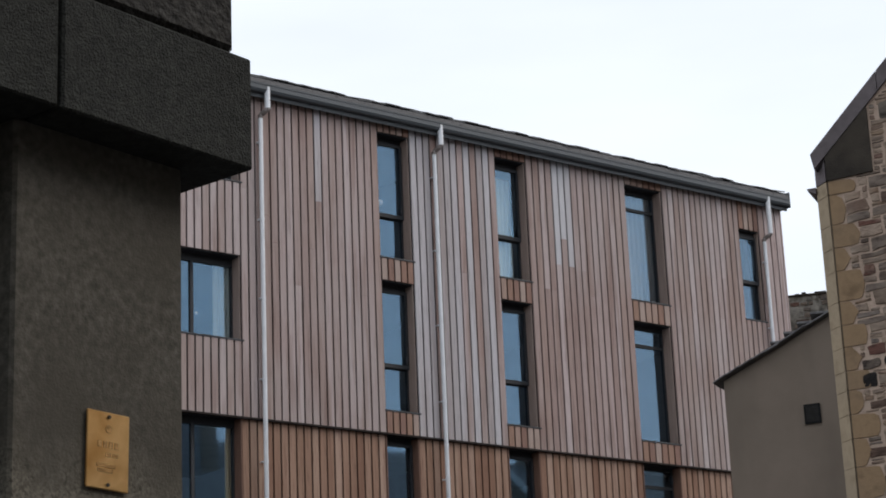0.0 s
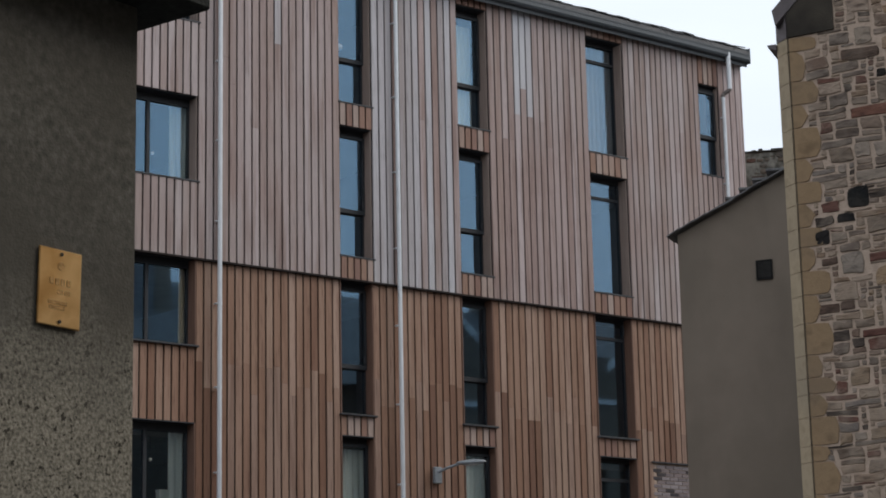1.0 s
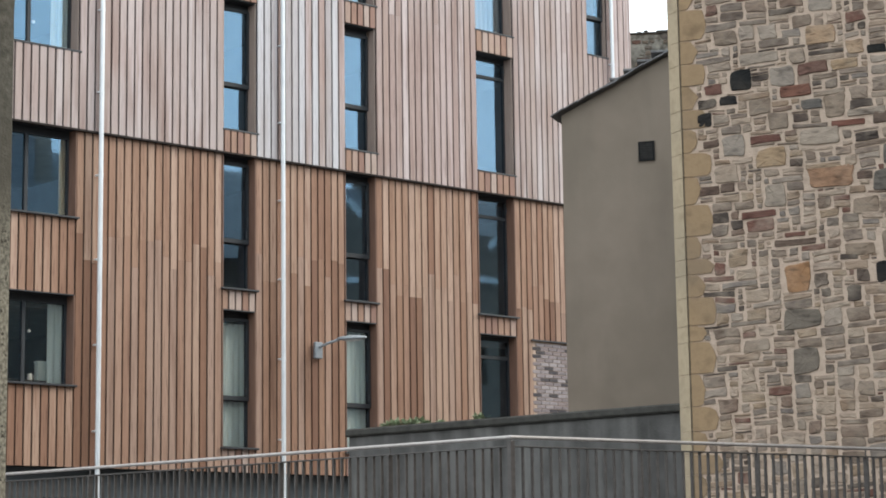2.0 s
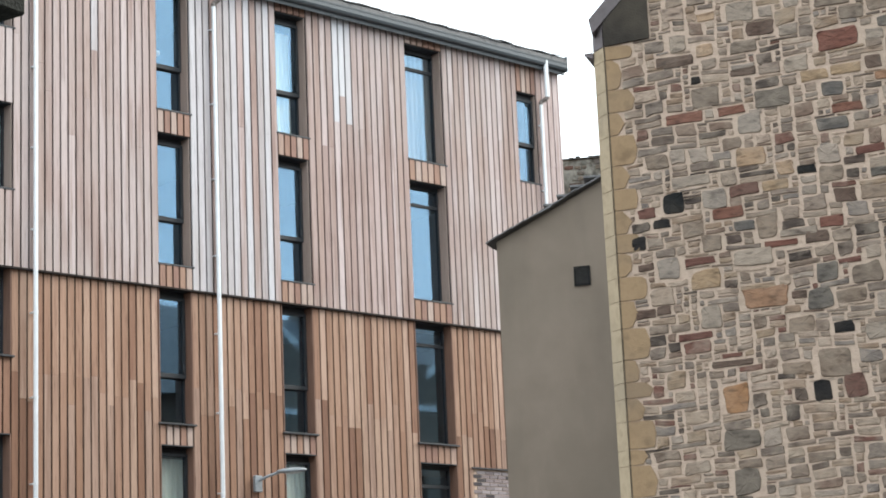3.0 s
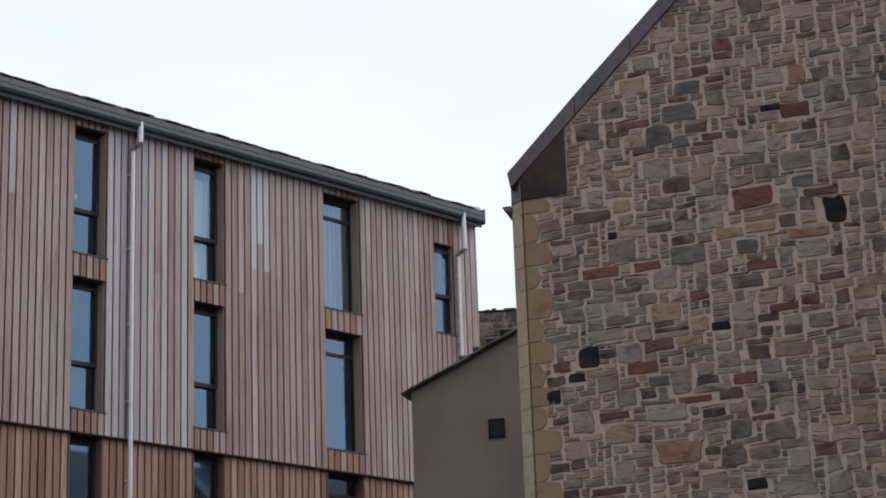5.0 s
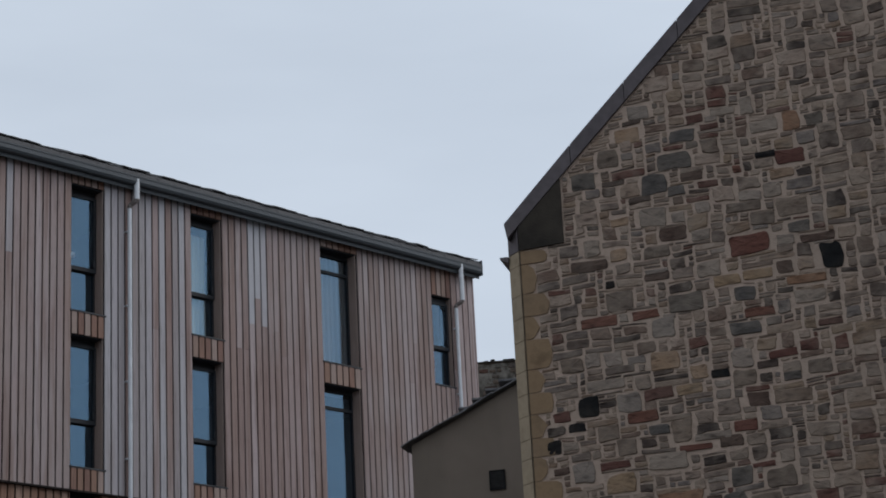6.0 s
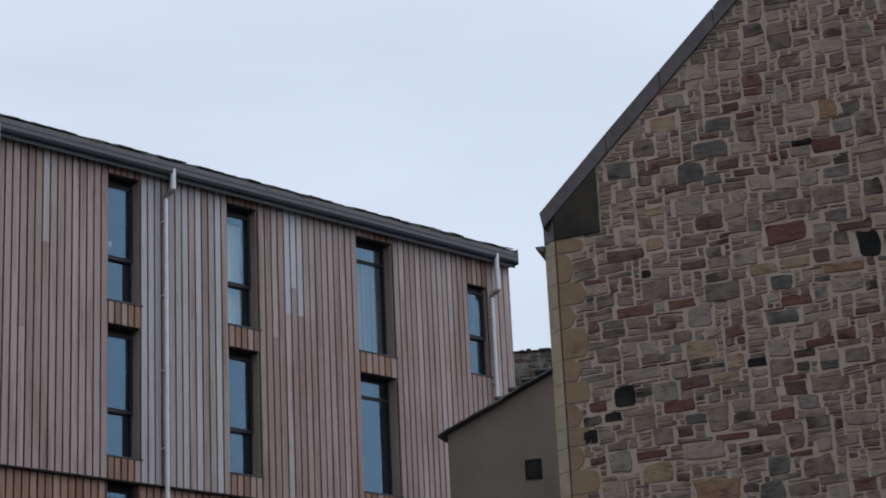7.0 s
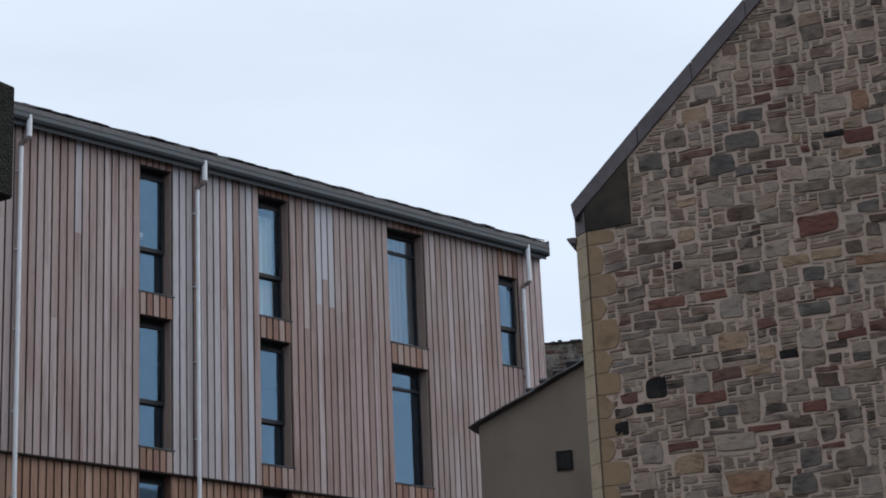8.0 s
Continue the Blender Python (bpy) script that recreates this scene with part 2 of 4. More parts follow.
M_COPE = material("mossy_dark_coping", [(0.035, 0.033, 0.03), (0.07, 0.065, 0.058)], 9, rough=0.9, bump=0.5)
M_HARL = material("dark_harling", [(0.055, 0.051, 0.041), (0.094, 0.086, 0.071), (0.138, 0.127, 0.106)], 34, rough=0.95, bump=0.22, bump_scale=95,
                  stain=(0.078, 0.070, 0.056), stain_scale=2.4, stain_amount=0.8)
M_BAND = material("tooled_dark_stone", [(0.02, 0.0205, 0.018), (0.048, 0.049, 0.043)], 30, (1, 1, 1), 0.9, 0.7, 110, stain=(0.02, 0.019, 0.017), stain_scale=1.5)
M_VERMIC = material("rock_faced_dark_stone", [(0.016, 0.015, 0.014), (0.06, 0.056, 0.05)], 26, rough=0.9, bump=1.0, bump_scale=38)
M_VOID = material("near_black_wall", [(0.012, 0.012, 0.012), (0.02, 0.02, 0.019)], 5, rough=0.9)
# the pale middle colour paints streaks of reflected light onto the brass
M_BRASS = material("polished_brass_glints", [(0.55, 0.26, 0.07), (0.90, 0.56, 0.24), (0.62, 0.31, 0.09)], 5, (1, 1, 1), 0.30, 0.12, 6, metal=1.0)
M_BRASS_DARK = material("engraved_brass", [(0.30, 0.17, 0.06), (0.36, 0.21, 0.08)], 9, rough=0.5, metal=0.8)
M_SCREW = material("dark_screw", [(0.02, 0.015, 0.01), (0.04, 0.03, 0.02)], 9, rough=0.5, metal=0.5)
M_RAILTOP = material("galvanised_handrail", [(0.33, 0.29, 0.27), (0.44, 0.39, 0.37)], 20, rough=0.5, metal=0.35, bump=0.05)
M_PICKET = material("dark_railing_paint", [(0.05, 0.042, 0.038), (0.09, 0.075, 0.068)], 20, rough=0.6, bump=0.05)
M_LAMP = material("grey_lamp_casting", [(0.22, 0.24, 0.26), (0.30, 0.32, 0.34)], 20, rough=0.5, metal=0.3, bump=0.05)
M_LENS = material("frosted_lamp_lens", [(0.55, 0.56, 0.55), (0.62, 0.63, 0.62)], 20, rough=0.3, bump=0.0)
M_VENT = material("black_vent_plastic", [(0.010, 0.010, 0.010), (0.016, 0.016, 0.017)], 20, rough=0.9, bump=0.0)
M_SLAT = material("dark_grey_vent_slat", [(0.030, 0.028, 0.026), (0.055, 0.052, 0.050)], 20, rough=0.8, bump=0.0)
M_ROOM = material("painted_room_wall", [(0.14, 0.135, 0.13), (0.18, 0.17, 0.165)], 3, rough=0.9, bump=0.0)
M_CURTAIN = material("pale_curtain", [(0.62, 0.74, 0.76), (0.80, 0.90, 0.91)], 5, (12, 12, 0.3), 0.9, 0.05)
M_BLIND = material("grey_blind", [(0.24, 0.24, 0.25), (0.32, 0.32, 0.335)], 5, (12, 12, 0.3), 0.9, 0.05)
M_CREAM = material("cream_curtain", [(0.62, 0.57, 0.43), (0.74, 0.68, 0.52)], 5, (12, 12, 0.3), 0.9, 0.05)
M_ASPHALT = material("asphalt", [(0.04, 0.04, 0.042), (0.065, 0.065, 0.065)], 30, rough=0.9, bump=0.5, bump_scale=90, stain=(0.08, 0.078, 0.075), stain_scale=0.2)
M_PAVING = material("concrete_paving", [(0.20, 0.19, 0.18), (0.28, 0.27, 0.255)], 5, rough=0.9, bump=0.3, stain=(0.14, 0.135, 0.13), stain_scale=0.4)
M_LEAF = material("leaf_green", [(0.16, 0.21, 0.10), (0.27, 0.32, 0.19), (0.38, 0.40, 0.29)], 8, rough=0.7, bump=0.0, island=1)
M_WHITE = material("white_plastic", [(0.75, 0.75, 0.74), (0.8, 0.8, 0.79)], 8, rough=0.4, bump=0.0)


def worn_pier_material():
    """Dark grime over the upper shaft; below its ragged lower edge the paler pebbly roughcast is laid bare, with pits."""
    m = M_HARL
    n, l = m.node_tree.nodes, m.node_tree.links
    b = n["Principled BSDF"]
    old = b.inputs["Base Color"].links[0].from_socket
    geo, sep, rag, height, mask = (n.new(k) for k in ("ShaderNodeNewGeometry", "ShaderNodeSeparateXYZ", "ShaderNodeTexNoise", "ShaderNodeMath", "ShaderNodeMapRange"))
    rag.inputs["Scale"].default_value, rag.inputs["Detail"].default_value = 5.0, 6.0
    height.operation, height.inputs[1].default_value = "MULTIPLY_ADD", 0.5
    l.new(geo.outputs["Position"], sep.inputs[0])
    l.new(geo.outputs["Position"], rag.inputs["Vector"])
    l.new(rag.outputs["Fac"], height.inputs[0])
    l.new(sep.outputs["Z"], height.inputs[2])
    mask.inputs["From Min"].default_value, mask.inputs["From Max"].default_value = 2.82, 3.28
    mask.inputs["To Min"].default_value, mask.inputs["To Max"].default_value = 1.0, 0.0
    l.new(height.outputs[0], mask.inputs["Value"])
    peb, tint, pits, holes = (n.new(k) for k in ("ShaderNodeTexNoise", "ShaderNodeValToRGB", "ShaderNodeTexNoise", "ShaderNodeValToRGB"))
    peb.inputs["Scale"].default_value, pits.inputs["Scale"].default_value = 85.0, 48.0
    peb.inputs["Detail"].default_value = pits.inputs["Detail"].default_value = 3.0
    for e, c in zip(tint.color_ramp.elements, ((0.105, 0.094, 0.072), (0.30, 0.27, 0.215))):
        e.color = (*c, 1)
    tint.color_ramp.elements[0].position, tint.color_ramp.elements[1].position = 0.34, 0.66
    holes.color_ramp.elements[0].position, holes.color_ramp.elements[1].position = 0.33, 0.40
    holes.color_ramp.elements[0].color = (0.22, 0.21, 0.2, 1)
    l.new(geo.outputs["Position"], peb.inputs["Vector"])
    l.new(geo.outputs["Position"], pits.inputs["Vector"])
    l.new(peb.outputs["Fac"], tint.inputs["Fac"])
    l.new(pits.outputs["Fac"], holes.inputs["Fac"])
    pit, mix = n.new("ShaderNodeMix"), n.new("ShaderNodeMix")
    pit.data_type = mix.data_type = "RGBA"
    pit.blend_type, pit.inputs["Factor"].default_value = "MULTIPLY", 1.0
    l.new(tint.outputs["Color"], pit.inputs["A"])
    l.new(holes.outputs["Color"], pit.inputs["B"])
    l.new(mask.outputs["Result"], mix.inputs["Factor"])
    l.new(old, mix.inputs["A"])
    l.new(pit.outputs["Result"], mix.inputs["B"])
    l.new(mix.outputs["Result"], b.inputs["Base Color"])


worn_pier_material()


def glass_material():
    m = bpy.data.materials.new("window_glass")
    m.use_nodes = True
    n, l = m.node_tree.nodes, m.node_tree.links
    b = n["Principled BSDF"]
    b.inputs["Base Color"].default_value = (0.93, 0.96, 0.97, 1)
    b.inputs["Transmission Weight"].default_value = 1.0
    b.inputs["Roughness"].default_value, b.inputs["IOR"].default_value = 0.02, 2.1
    # blue tint stands in for the blue of the sky mirrored in the panes
    b.inputs["Specular Tint"].default_value = (0.40, 0.69, 1.0, 1)
    return m


M_GLASS = glass_material()


# ---- building blocks ----
def obj(name, bm, mat, parent=None, label="", smooth=False):
    me = bpy.data.meshes.new(name)
    bmesh.ops.recalc_face_normals(bm, faces=bm.faces)
    bm.to_mesh(me)
    bm.free()
    if smooth:
        me.polygons.foreach_set("use_smooth", [True] * len(me.polygons))
    me.materials.append(mat)
    ob = new(name, me)
    if parent:
        ob.parent = parent
    if label:
        ob["label"] = label
    return ob


part = obj


def empty(name, label, category, group="", kind="", at=None):
    e = tagged(new(name), label, category, group, kind)
    if at is not None:
        e.matrix_world = at
    return e


def box(bm, x0, x1, y0, y1, z0, z1, bevel=0.0, m=None):
    made = bmesh.ops.create_cube(bm, size=1)
    vs = made["verts"]
    for v in vs:
        v.co = Vector((x0 + (v.co.x + 0.5) * (x1 - x0), y0 + (v.co.y + 0.5) * (y1 - y0), z0 + (v.co.z + 0.5) * (z1 - z0)))
    if bevel:
        es = list({e for v in vs for e in v.link_edges})
        out = bmesh.ops.bevel(bm, geom=es, offset=bevel, segments=1, affect="EDGES", profile=0.5)
        vs = list({v for f in out["faces"] for v in f.verts} | {v for v in vs if v.is_valid})
    if m is not None:
        bmesh.ops.transform(bm, matrix=m, verts=[v for v in vs if v.is_valid])
    return bm


def boxed(x0, x1, y0, y1, z0, z1, bevel=0.0, m=None):
    return box(bmesh.new(), x0, x1, y0, y1, z0, z1, bevel, m)


def prism(points, y0, y1, m=None):
    """A plate with the outline points (x, z), from y0 to y1."""
    bm = bmesh.new()
    a = [bm.verts.new((x, y0, z)) for x, z in points]
    b = [bm.verts.new((x, y1, z)) for x, z in points]
    bm.faces.new(a)
    bm.faces.new(b[::-1])
    for i in range(len(a)):
        j = (i + 1) % len(a)
        bm.faces.new((a[i], b[i], b[j], a[j]))
    if m is not None:
        bm.transform(m)
    return bm


def tube(points, r, sides=12, m=None):
    """A round bar along points."""
    bm = bmesh.new()
    rings = []
    pts = [Vector(p) for p in points]
    for i, p in enumerate(pts):
        d = (pts[min(i + 1, len(pts) - 1)] - pts[max(i - 1, 0)]).normalized()
        q = d.to_track_quat("Z", "Y").to_matrix()
        rings.append([bm.verts.new(p + q @ Vector((r * math.cos(2 * math.pi * k / sides), r * math.sin(2 * math.pi * k / sides), 0))) for k in range(sides)])
    for a, b in zip(rings, rings[1:]):
        for k in range(sides):
            bm.faces.new((a[k], a[(k + 1) % sides], b[(k + 1) % sides], b[k]))
    bm.faces.new(rings[0][::-1])
    bm.faces.new(rings[-1])
    if m is not None:
        bm.transform(m)
    return bm


def pierced(x0, x1, z0, z1, y0, y1, holes):
    """A wall in the x-z plane from y0 to y1 thick, with rectangular holes through it."""
    xs = sorted({x0, x1, *(h[i] for h in holes for i in (0, 1))})
    zs = sorted({z0, z1, *(h[i] for h in holes for i in (2, 3))})
    xs, zs = [x for x in xs if x0 <= x <= x1], [z for z in zs if z0 <= z <= z1]

    def solid(i, k):
        if not (0 <= i < len(xs) - 1 and 0 <= k < len(zs) - 1):
            return False
        x, z = (xs[i] + xs[i + 1]) / 2, (zs[k] + zs[k + 1]) / 2
        return not any(h[0] < x < h[1] and h[2] < z < h[3] for h in holes)

    bm, cache = bmesh.new(), {}

    def v(i, y, k):
        key = (i, y, k)
        if key not in cache:
            cache[key] = bm.verts.new((xs[i], y, zs[k]))
        return cache[key]

    for i in range(len(xs) - 1):
        for k in range(len(zs) - 1):
            if not solid(i, k):
                continue
            bm.faces.new((v(i, y0, k), v(i + 1, y0, k), v(i + 1, y0, k + 1), v(i, y0, k + 1)))
            bm.faces.new((v(i, y1, k), v(i, y1, k + 1), v(i + 1, y1, k + 1), v(i + 1, y1, k)))
            if not solid(i - 1, k):
                bm.faces.new((v(i, y0, k), v(i, y0, k + 1), v(i, y1, k + 1), v(i, y1, k)))
            if not solid(i + 1, k):
                bm.faces.new((v(i + 1, y0, k), v(i + 1, y1, k), v(i + 1, y1, k + 1), v(i + 1, y0, k + 1)))
            if not solid(i, k - 1):
                bm.faces.new((v(i, y0, k), v(i, y1, k), v(i + 1, y1, k), v(i + 1, y0, k)))
            if not solid(i, k + 1):
                bm.faces.new((v(i, y0, k + 1), v(i + 1, y0, k + 1), v(i + 1, y1, k + 1), v(i, y1, k + 1)))
    return bm


def chamfered_bar(w, d, h, c):
    """Mesh data of an upright bar with chamfered front edges: x -w/2 to w/2, y 0 (back) to -d (front), z 0 to h."""
    me = bpy.data.meshes.new("board")
    prof = [(-w / 2, 0), (-w / 2, -d + c), (-w / 2 + c, -d), (w / 2 - c, -d), (w / 2, -d + c), (w / 2, 0)]
    n = len(prof)
    vs = [(x, y, 0) for x, y in prof] + [(x, y, h) for x, y in prof]
    fs = [(i, (i + 1) % n, n + (i + 1) % n, n + i) for i in range(n)] + [tuple(range(n))[::-1], tuple(range(n, 2 * n))]
    me.from_pydata(vs, [], fs)
    return me


# ---- ground ----
tagged(obj("ground", boxed(-600, 600, -600, 600, -0.4, 0.0), M_ASPHALT), "dark grey asphalt street running to the horizon", "ground", kind="structure")
tagged(obj("pavement", boxed(9.0, 40.0, 26.0, 28.9, 0.0, 0.14, 0.02), M_PAVING), "grey concrete pavement at the foot of the timber building", "pavement", kind="structure")

# ---- timber-clad apartment building; its front is the plane y = 29 ----
FRONT, X0, X1 = 29.0, 4.0, 30.98
JOINT, CLAD_TOP, CLAD_FOOT = 9.14, 15.0, 3.62
PITCH = 0.1535
flats = empty("apartment_building", "five-storey apartment building clad in vertical weathered cedar boards", "building")

# openings: left, right, foot, head, kind
SILLS = [12.32, 9.53, 6.75, 4.02]
OPEN = []
for x0, x1, kind in ((20.69, 21.40, "low"), (23.39, 24.13, "low"), (26.65, 27.63, "high"), (12.35, 13.06, "low"), (8.3, 9.2, "high")):
    for z in SILLS:
        OPEN.append((x0, x1, z, z + 2.38, kind))
OPEN.append((29.74, 30.31, 12.32, 14.26, "mid"))
for x0, x1 in ((16.28, 17.78), (5.4, 6.9)):
    for z in (13.22, 10.43, 7.65, 4.91):
        OPEN.append((x0, x1, z, z + 1.49, "wide"))
BRICK = (28.03, 30.98, 0.0, 6.34)

part("wall", pierced(X0, X1, CLAD_FOOT, CLAD_TOP, FRONT + 0.02, FRONT + 0.32, OPEN), M_MEMBRANE, flats, "black membrane wall behind the boards")
part("side_wall", boxed(X1 - 0.3, X1 - 0.01, FRONT + 0.321, FRONT + 10, 0, CLAD_TOP), M_LOWER, flats)
part("side_wall", boxed(X0, X0 + 0.3, FRONT + 0.321, FRONT + 10, 0, CLAD_TOP), M_LOWER, flats)
part("back_wall", boxed(X0, X1, FRONT + 10, FRONT + 10.3, 0, CLAD_TOP), M_LOWER, flats)
for i, z in enumerate((3.45, 6.18, 8.97, 11.76, 14.75)):
    part("floor_slab", boxed(X0 + 0.31, X1 - 0.31, FRONT + 0.325, FRONT + 9.99, z, z + 0.22), M_ROOM, flats)
part("room_wall", boxed(X0 + 0.31, X1 - 0.31, FRONT + 4.2, FRONT + 4.3, 0.1, 14.7), M_ROOM, flats)
for x in (10.8, 14.6, 19.3, 22.6, 25.6, 28.6):
    part("partition", boxed(x, x + 0.1, FRONT + 0.33, FRONT + 4.19, 0.1, 14.7), M_ROOM, flats)

# ground storey: recessed dark glazing between piers
part("base_wall", pierced(X0, BRICK[0] - 0.02, 0.0, CLAD_FOOT - 0.004, FRONT + 0.25, FRONT + 0.5,
                          [(x, x + 2.3, 0.35, 3.15) for x in np.arange(5.0, 26.5, 3.1)]), M_FASCIA, flats, "dark grey ground-storey wall")
for x in np.arange(5.0, 26.5, 3.1):
    w = part("ground_window", pierced(x, x + 2.3, 0.35, 3.15, FRONT + 0.34, FRONT + 0.42, [(x + 0.06, x + 1.1, 0.41, 3.09), (x + 1.18, x + 2.24, 0.41, 3.09)]), M_FRAME, flats)
    for a, b in ((0.06, 1.1), (1.18, 2.24)):
        p = part("pane", boxed(x + a, x + b, FRONT + 0.37, FRONT + 0.39, 0.41, 3.09), M_GLASS, w)
        p.visible_shadow = False


def window(x0, x1, z0, z1, kind):
    """A deep-set dark window with boarded reveals, a thin sill and, in the narrow ones, a sash standing proud of its frame."""
    y0 = FRONT + (0.075 if kind == "mid" else 0.195)
    y1 = y0 + 0.08
    f, head = 0.05, z1 - 0.15
    mid = {"low": z0 + 0.36 * (z1 - z0), "high": z1 - 0.42, "mid": z0 + 0.42 * (z1 - z0), "wide": None}[kind]
    if kind == "wide":
        cells = [(x0 + f, x0 + 0.66, z0 + f, head), (x0 + 0.72, x1 - f, z0 + f, head)]
    elif kind == "high":
        cells = [(x0 + f, x1 - f, z0 + f, mid - 0.03), (x0 + f, x1 - f, mid + 0.03, z1 - 0.10)]
    else:
        cells = [(x0 + f, x1 - f, z0 + f, mid - 0.03), (x0 + f, x1 - f, mid + 0.03, head)]
    w = part("window", pierced(x0, x1, z0, z1, y0, y1, cells), M_FRAME, flats, "deep-set dark grey window")
    for i, (a, b, c, d) in enumerate(cells):
        y = y0 + 0.03
        if i and kind in ("low", "mid"):
            # the hung sash in front of the upper light
            y = y0 - 0.02
            part("sash", pierced(a - 0.02, b + 0.025, c - 0.045, d + 0.03, y0 - 0.045, y0 - 0.001, [(a + 0.03, b - 0.025, c + 0.03, d - 0.02)]), M_FRAME, w, "dark sash standing proud of its frame")
            a, b, c, d = a + 0.03, b - 0.025, c + 0.03, d - 0.02
        p = part("pane", boxed(a - 0.005, b + 0.005, y, y + 0.02, c - 0.005, d + 0.005), M_GLASS, w)
        p.visible_shadow = False
    # the head lining takes the frame's near-black, painting in the shade below the head
    t = 0.02
    for name, args in (("jamb_lining", (x1 - t, x1 - 0.001, FRONT - 0.02, y0 - 0.001, z0, z1)), ("jamb_lining", (x0 + 0.001, x0 + t, FRONT - 0.02, y0 - 0.001, z0, z1)),
                       ("head_lining", (x0 + t, x1 - t, FRONT - 0.02, y0 - 0.001, z1 - t, z1 - 0.001))):
        part(name, boxed(*args), M_FRAME if name == "head_lining" else (M_LINING if z0 > JOINT else M_LINING_RED), w, "brown timber reveal lining" if name == "jamb_lining" else "head lining coloured dark for the shade under the head")
    part("sill", boxed(x0 - 0.03, x1 + 0.04, FRONT - 0.07, y0 - 0.002, z0 - 0.010, z0 + 0.022, 0.004), M_SILL, w, "thin dark metal sill")
    if mid:
        part("opening_handle", boxed(x1 - 0.10, x1 - 0.08, y0 - 0.075, y0 - 0.046, mid + 0.10, mid + 0.22, 0.004), M_SILL, w)
    return w


for o in OPEN:
    window(*o)

# cladding boards, each its own piece, butt-jointed at staggered heights
upper = part("upper_cladding", boxed(X0, X1, FRONT - 0.030, FRONT + 0.018, CLAD_TOP - 0.02, CLAD_TOP + 0.004), M_FASCIA, flats, "weathered grey-brown cedar boards")
lower = part("lower_cladding", boxed(X0, X1, FRONT - 0.075, FRONT + 0.018, JOINT - 0.035, JOINT - 0.004), M_MEMBRANE, flats, "fresher orange-brown cedar boards")
rng = random.Random(7)
bars = {}


def board(x, z0, z1, mat, parent, proud, w):
    if z1 - z0 < 0.03:
        return
    key = (round(z1 - z0, 2), mat.name, round(w, 3))
    if key not in bars:
        me = chamfered_bar(w, 0.026, z1 - z0, 0.003)
        me.materials.append(mat)
        bars[key] = me
    ob = new("board", bars[key])
    ob.parent = parent
    ob.location = (x + rng.uniform(-0.0015, 0.0015), FRONT + 0.018 - proud - rng.uniform(0, 0.004), z0)


def spans(x, z0, z1):
    """The stretches of a board column at x that no opening cuts, and whether each sits in a window column."""
    cut = sorted((o[2], o[3]) for o in OPEN if o[0] - 0.03 < x < o[1] + 0.03)
    out, z = [], z0
    for a, b in cut:
        if b <= z0 or a >= z1:
            continue
        if a > z:
            out.append((z, a))
        z = max(z, b)
    if z < z1:
        out.append((z, z1))
    return out, bool(cut)


VISIBLE_FROM = 15.8
xs = []
edges = sorted({VISIBLE_FROM, X1, *(o[i] for o in OPEN for i in (0, 1) if o[0] > VISIBLE_FROM)})
for a, b in zip(edges, edges[1:]):
    n = max(1, round((b - a) / PITCH))
    xs += [(a + (b - a) * (i + 0.5) / n, (b - a) / n) for i in range(n)]
for x, pitch in xs:
    w = pitch - 0.032
    silver = 0.7 if 21.4 < x < 23.4 else (0.15 if 20.0 < x < 24.8 else 0.0)
    bleached = 24.74 < x < 25.16
    for z0, z1, mat, parent, proud in ((JOINT, CLAD_TOP - 0.022, M_UPPER, upper, 0.05), (CLAD_FOOT, JOINT - 0.037, M_LOWER, lower, 0.0)):
        pieces, cut = spans(x, z0, z1)
        for a, b in pieces:
            if parent == lower and x > BRICK[0]:
                a = max(a, BRICK[3] + 0.03)
            short = b - a < 1.4
            m = M_SPANDREL if (cut and b - a < 0.9) else mat
            if m == M_UPPER and rng.random() < silver:
                m = M_SILVER
            if bleached and parent == upper:
                j = rng.choice((12.77, 12.79, 13.3))
                board(x, a, j - 0.003, M_UPPER, parent, proud, w)
                board(x, j, b, M_BLEACHED, parent, proud, w)
            elif short or (parent == upper and rng.random() < 0.6):
                board(x, a, b, m, parent, proud, w)
            else:
                j = rng.choice((11.55, 12.25, 12.72, 13.1)) if parent == upper else rng.choice((6.95, 7.15, 7.42))
                j += rng.choice((0, 0, 0.04))
                if a + 0.3 < j < b - 0.3:
                    board(x, a, j - 0.003, m if parent == upper else M_LOWEST, parent, proud, w)
                    board(x, j, b, M_SILVER if parent == upper and rng.random() < 0.08 else m, parent, proud, w)
                else:
                    board(x, a, b, M_LOWEST if (parent == lower and b < 7.6 and m == M_LOWER) else m, parent, proud, w)
rest = bmesh.new()
x = X0 + 0.1
while x < VISIBLE_FROM - 0.05:
    for a, b in spans(x, CLAD_FOOT, CLAD_TOP - 0.022)[0]:
        box(rest, x - 0.06, x + 0.06, FRONT - 0.03, FRONT + 0.018, a, b)
    x += PITCH
tagged(part("board_rest", rest, M_UPPER, flats), kind="stuff")

# corner board and metal edge
part("corner_board", boxed(X1 - 0.005, X1 + 0.03, FRONT - 0.062, FRONT + 0.3, BRICK[3] + 0.03, CLAD_TOP), M_UPPER, flats)

